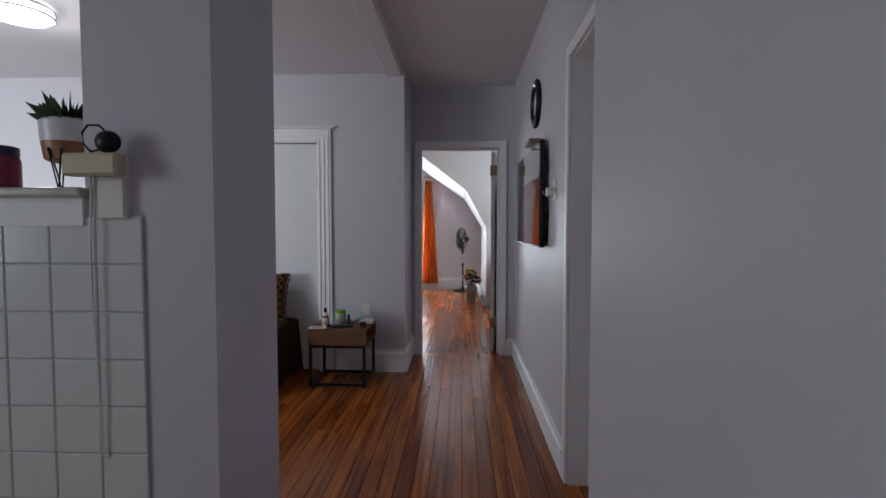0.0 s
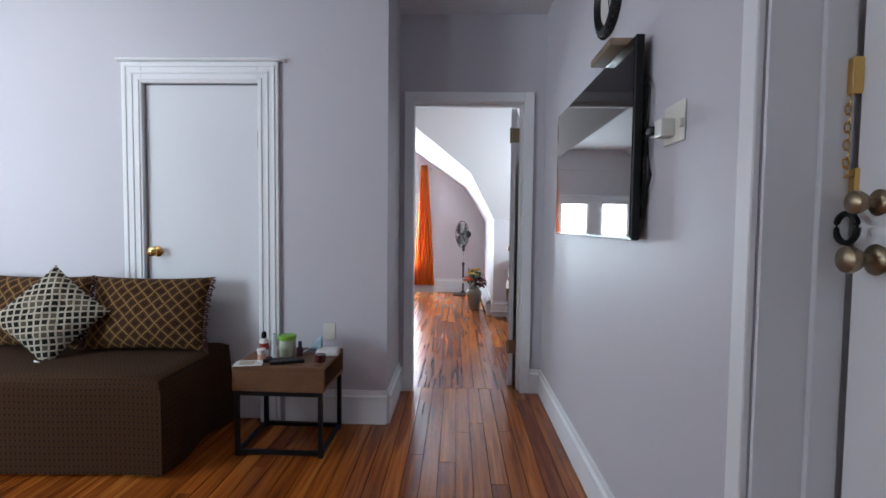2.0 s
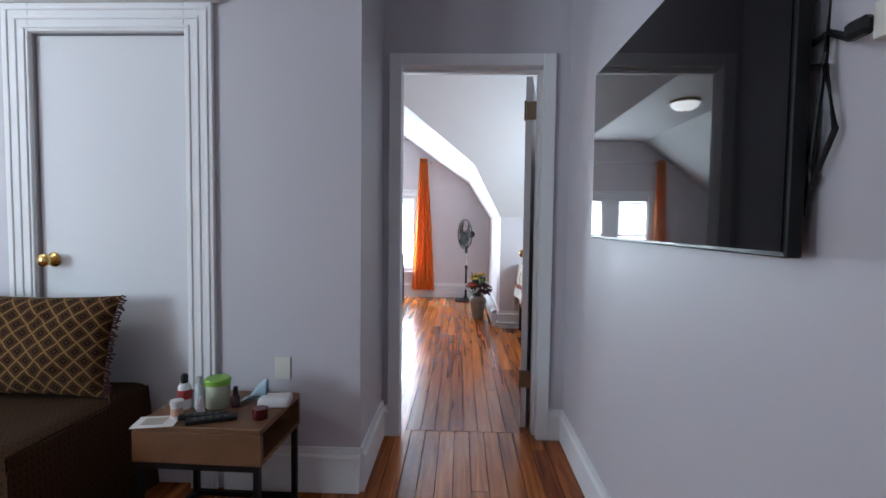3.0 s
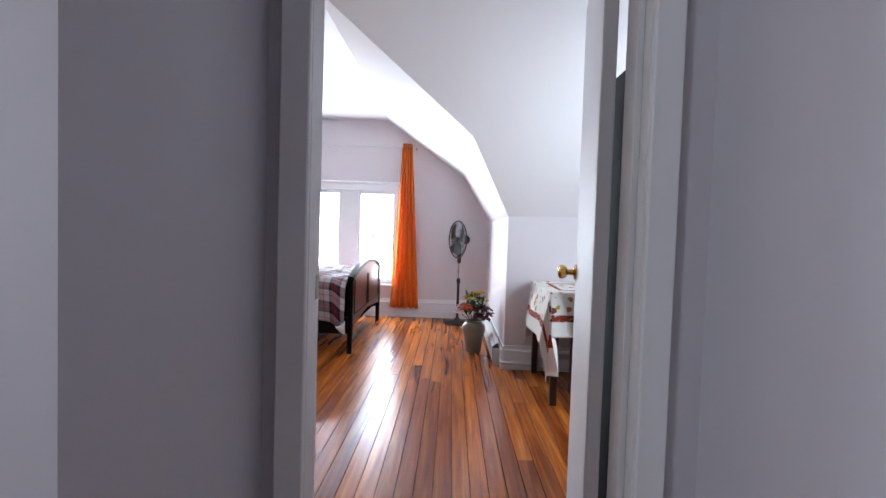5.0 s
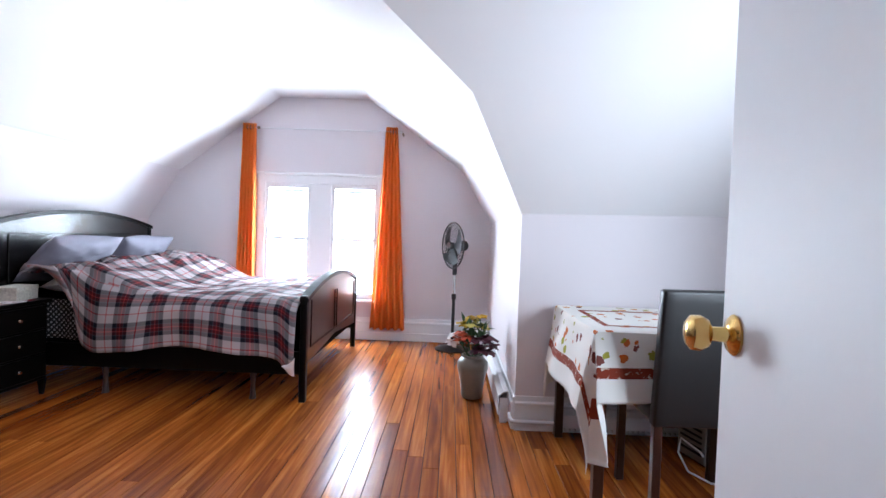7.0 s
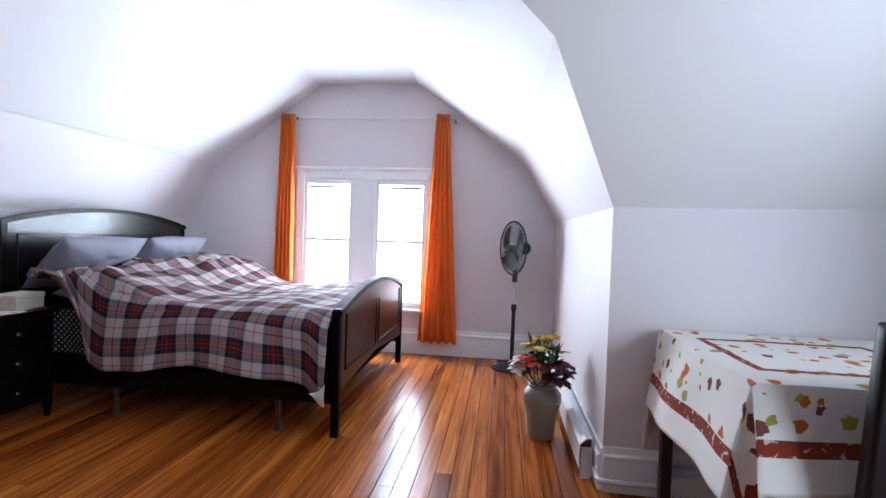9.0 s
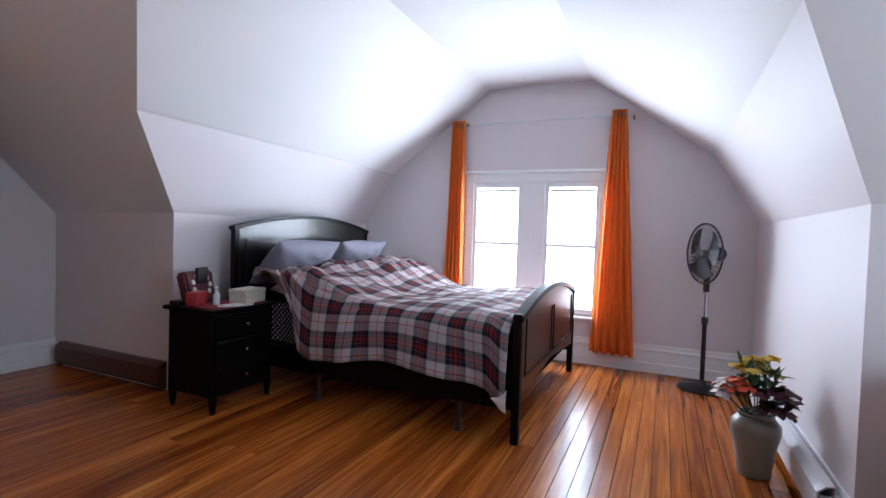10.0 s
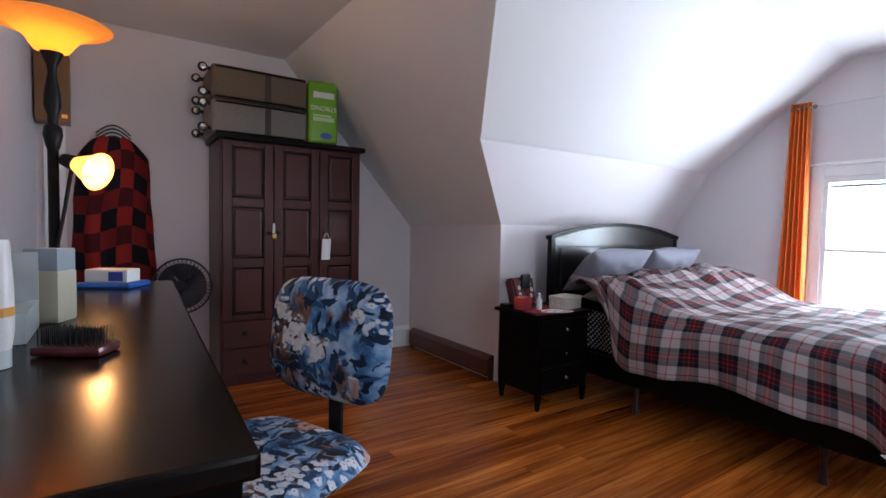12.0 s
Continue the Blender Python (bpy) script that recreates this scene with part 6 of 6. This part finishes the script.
# on the desk
DZ = 0.921
t = thing("hair_brush", "dark red hair brush lying bristles up on the desk", "hair brush", (-1.377, 3.975, DZ), 60)
part("paddle", boxes((-0.06, -0.035, 0, 0.06, 0.035, 0.018), bevel=0.008, seg=2), mat("dark_red_lacquer", (0.09, 0.012, 0.015), 0.3), t, smooth=True)
br_ = bmesh.new()
for i in range(10):
    for j in range(6):
        cyl(br_, 0.002, 0.0012, 0.03, pose(-0.05 + i * 0.011, -0.026 + j * 0.0104, 0.018), 4)
tagged(part("bristles", br_, BLACKP, t), kind="stuff")
bottle("perfume_bottle", "square frosted cream bottle with grey cap", -2.22, 3.85, DZ, [(0.050, 0), (0.053, 0.006), (0.053, 0.118), (0.050, 0.123)], mat("cream_frosted_glass", (0.55, 0.52, 0.40), 0.3, var=0.06), [(0.050, 0.123), (0.051, 0.126), (0.051, 0.172), (0.049, 0.175)], mat("grey_blue_cap", (0.30, 0.35, 0.40), 0.4), "bottle", 4).matrix_basis = pose(-1.765, 3.905, DZ, 0, 0, 20)
t = bottle("cream_tube", "white cosmetic tube with orange band", -1.325, 3.868, DZ, [(0.024, 0.03), (0.028, 0.06), (0.028, 0.13), (0.024, 0.205), (0.022, 0.21)], WPL, [(0.024, 0), (0.024, 0.03)], CLEAR)
part("print", lathe(bmesh.new(), [(0.0284, 0.085), (0.0284, 0.100)], 20), mat("orange_print", (0.7, 0.3, 0.03), 0.5), t, "orange band")
t = thing("acrylic_organizer", "clear acrylic organizer with makeup inside", "organizer", (-1.60, 3.83, DZ))
part("tray", boxes((-0.10, -0.06, 0, 0.10, 0.06, 0.06), (-0.10, -0.06, 0.06, -0.094, 0.06, 0.17), (-0.094, -0.06, 0.06, 0.10, -0.054, 0.17)), CLEAR, t)
for i in range(5):
    part("lipstick", cyl(bmesh.new(), 0.009, 0.009, 0.10, pose(-0.07 + i * 0.034, 0.01, 0.061), 12), BRASS if i % 2 else BLACKP, t)
t = thing("tissue_packet", "white and blue packet on a blue tray", "packet", (-2.46, 4.03, DZ), 60)
part("tray", boxes((-0.10, -0.075, 0, 0.10, 0.075, 0.018), bevel=0.006), mat("bright_blue_plastic", (0.02, 0.12, 0.45), 0.4), t)
part("packet", boxes((-0.075, -0.045, 0.018, 0.075, 0.045, 0.066), bevel=0.006, seg=2), WPL, t)
part("print", boxes((0.01, -0.0468, 0.025, 0.06, -0.045, 0.058)), bpy.data.materials["blue_print"], t, "blue print")


def striped_knit():
    m, b, uv, sep = uv_cloth("striped_grey_knit", 0.95)
    stripe = math_node(m, "LESS_THAN", math_node(m, "FRACT", math_node(m, "MULTIPLY", sep.outputs[1], 3.5)), 0.45)
    m.node_tree.links.new(mix_node(m, stripe, (0.42, 0.41, 0.40), (0.03, 0.03, 0.035)), b.inputs["Base Color"])
    return m


def jacket():
    t = thing("jacket", "red and black buffalo check jacket hanging on the wall", "jacket", (-4.40, 4.04, 0))
    m, b, uv, sep = uv_cloth("red_black_check_wool")
    fu = math_node(m, "LESS_THAN", math_node(m, "FRACT", math_node(m, "DIVIDE", sep.outputs[0], 0.26)), 0.5)
    fv = math_node(m, "LESS_THAN", math_node(m, "FRACT", math_node(m, "DIVIDE", sep.outputs[1], 0.26)), 0.5)
    col = mix_node(m, fu, mix_node(m, fv, (0.24, 0.014, 0.012), (0.06, 0.006, 0.008)), mix_node(m, fv, (0.008, 0.007, 0.010), (0.16, 0.012, 0.012)))
    m.node_tree.links.new(col, b.inputs["Base Color"])

    def body(s, v):
        w = 0.205 + 0.05 * (1 - v) - 0.05 * smooth_step(0.94, 1, v)
        a = 2 * s - 1
        dep = 0.10 * (1 - abs(a) ** 2.5) ** 0.5 + 0.02 * math.sin(10 * a + 3 * v) * (1 - v)
        return 0.02 + max(0.0, dep), a * w + 0.012 * noise.noise((a * 3, v * 4, 6)), 0.72 + 1.02 * v - 0.07 * abs(a) ** 3 * v
    part("coat", sheet(body, 36, 30, lambda s, v: (s * 0.7 + 0.03 * math.sin(5 * v), v * 1.02 + 0.03 * math.sin(7 * s))), m, t, smooth=True)
    part("scarf", sheet(lambda s, v: (0.06 + 0.075 * math.sin(3.14 * s), -0.10 + 0.2 * s, 1.68 + 0.085 * v + 0.05 * math.sin(3.14 * s)), 16, 6), striped_knit(), t, "grey striped knit collar", smooth=True)
    part("hook", boxes((0.0, -0.01, 1.71, 0.06, 0.01, 1.74)), BRASS, t)


jacket()
t = thing("wall_cabinet", "small brown wooden box cabinet high on the wall", "cabinet", (-4.40, 3.72, 1.79))
part("box", boxes((0, -0.09, 0, 0.16, 0.085, 0.44), bevel=0.004), mat("honey_brown_wood", (0.20, 0.10, 0.04), 0.45, var=0.3), t)
part("latch", boxes((0.16, 0.045, 0.02, 0.172, 0.08, 0.05), bevel=0.003), BRASS, t)
setting("trim", boxes((-4.40, 3.66, 0, -4.378, 3.775, 1.788), bevel=0.003), WHITE, "white upright board in the bedroom corner", "trim")


# ---- floor boards ----
def floor(name, label, x0, x1, y0, y1, skip=None):
    f = setting(name, boxes((x0, y0, -0.10, x1, y1, -0.016)), GAP, label, "floor")
    w = 0.082
    bm = bmesh.new()
    vs = [bm.verts.new(p) for p in ((0, 0, -0.015), (w - 0.0035, 0, -0.015), (w - 0.0035, 0, -0.0004), (w - 0.0039, 0, 0), (0.0004, 0, 0), (0, 0, -0.0004))]
    ve = [bm.verts.new((v.co.x, 1, v.co.z)) for v in vs]
    for i in range(6):
        bm.faces.new((vs[i], vs[(i + 1) % 6], ve[(i + 1) % 6], ve[i]))
    bm.faces.new(vs[::-1])
    bm.faces.new(ve)
    base = None
    rnd = random.Random(11)
    x = x0
    while x < x1 - 0.001:
        y = y0 - rnd.uniform(0, 2.5)
        wide = min(1.0, (x1 - x) / w)
        while y < y1:
            ln = rnd.uniform(2.6, 4.6)
            a, b = max(y, y0), min(y + ln, y1)
            y += ln
            if b - a < 0.05:
                continue
            if base is None:
                base = ob = part("board", bm, FLOORW, f)
            else:
                ob = new("board", base.data)
                ob.parent = f
            ob.location, ob.scale = (x, a, rnd.uniform(-0.0006, 0)), (wide, b - a - 0.0015, 1)
        x += w


floor("floor", "varnished narrow fir floorboards in hall and living room", -5.80, 1.05, -3.45, 3.60)
floor("floor_bedroom", "varnished narrow reddish fir floorboards in the bedroom", -4.52, 2.12, 3.60, END + 0.1)
tile_wall(bpy.data.objects["wall_half"])
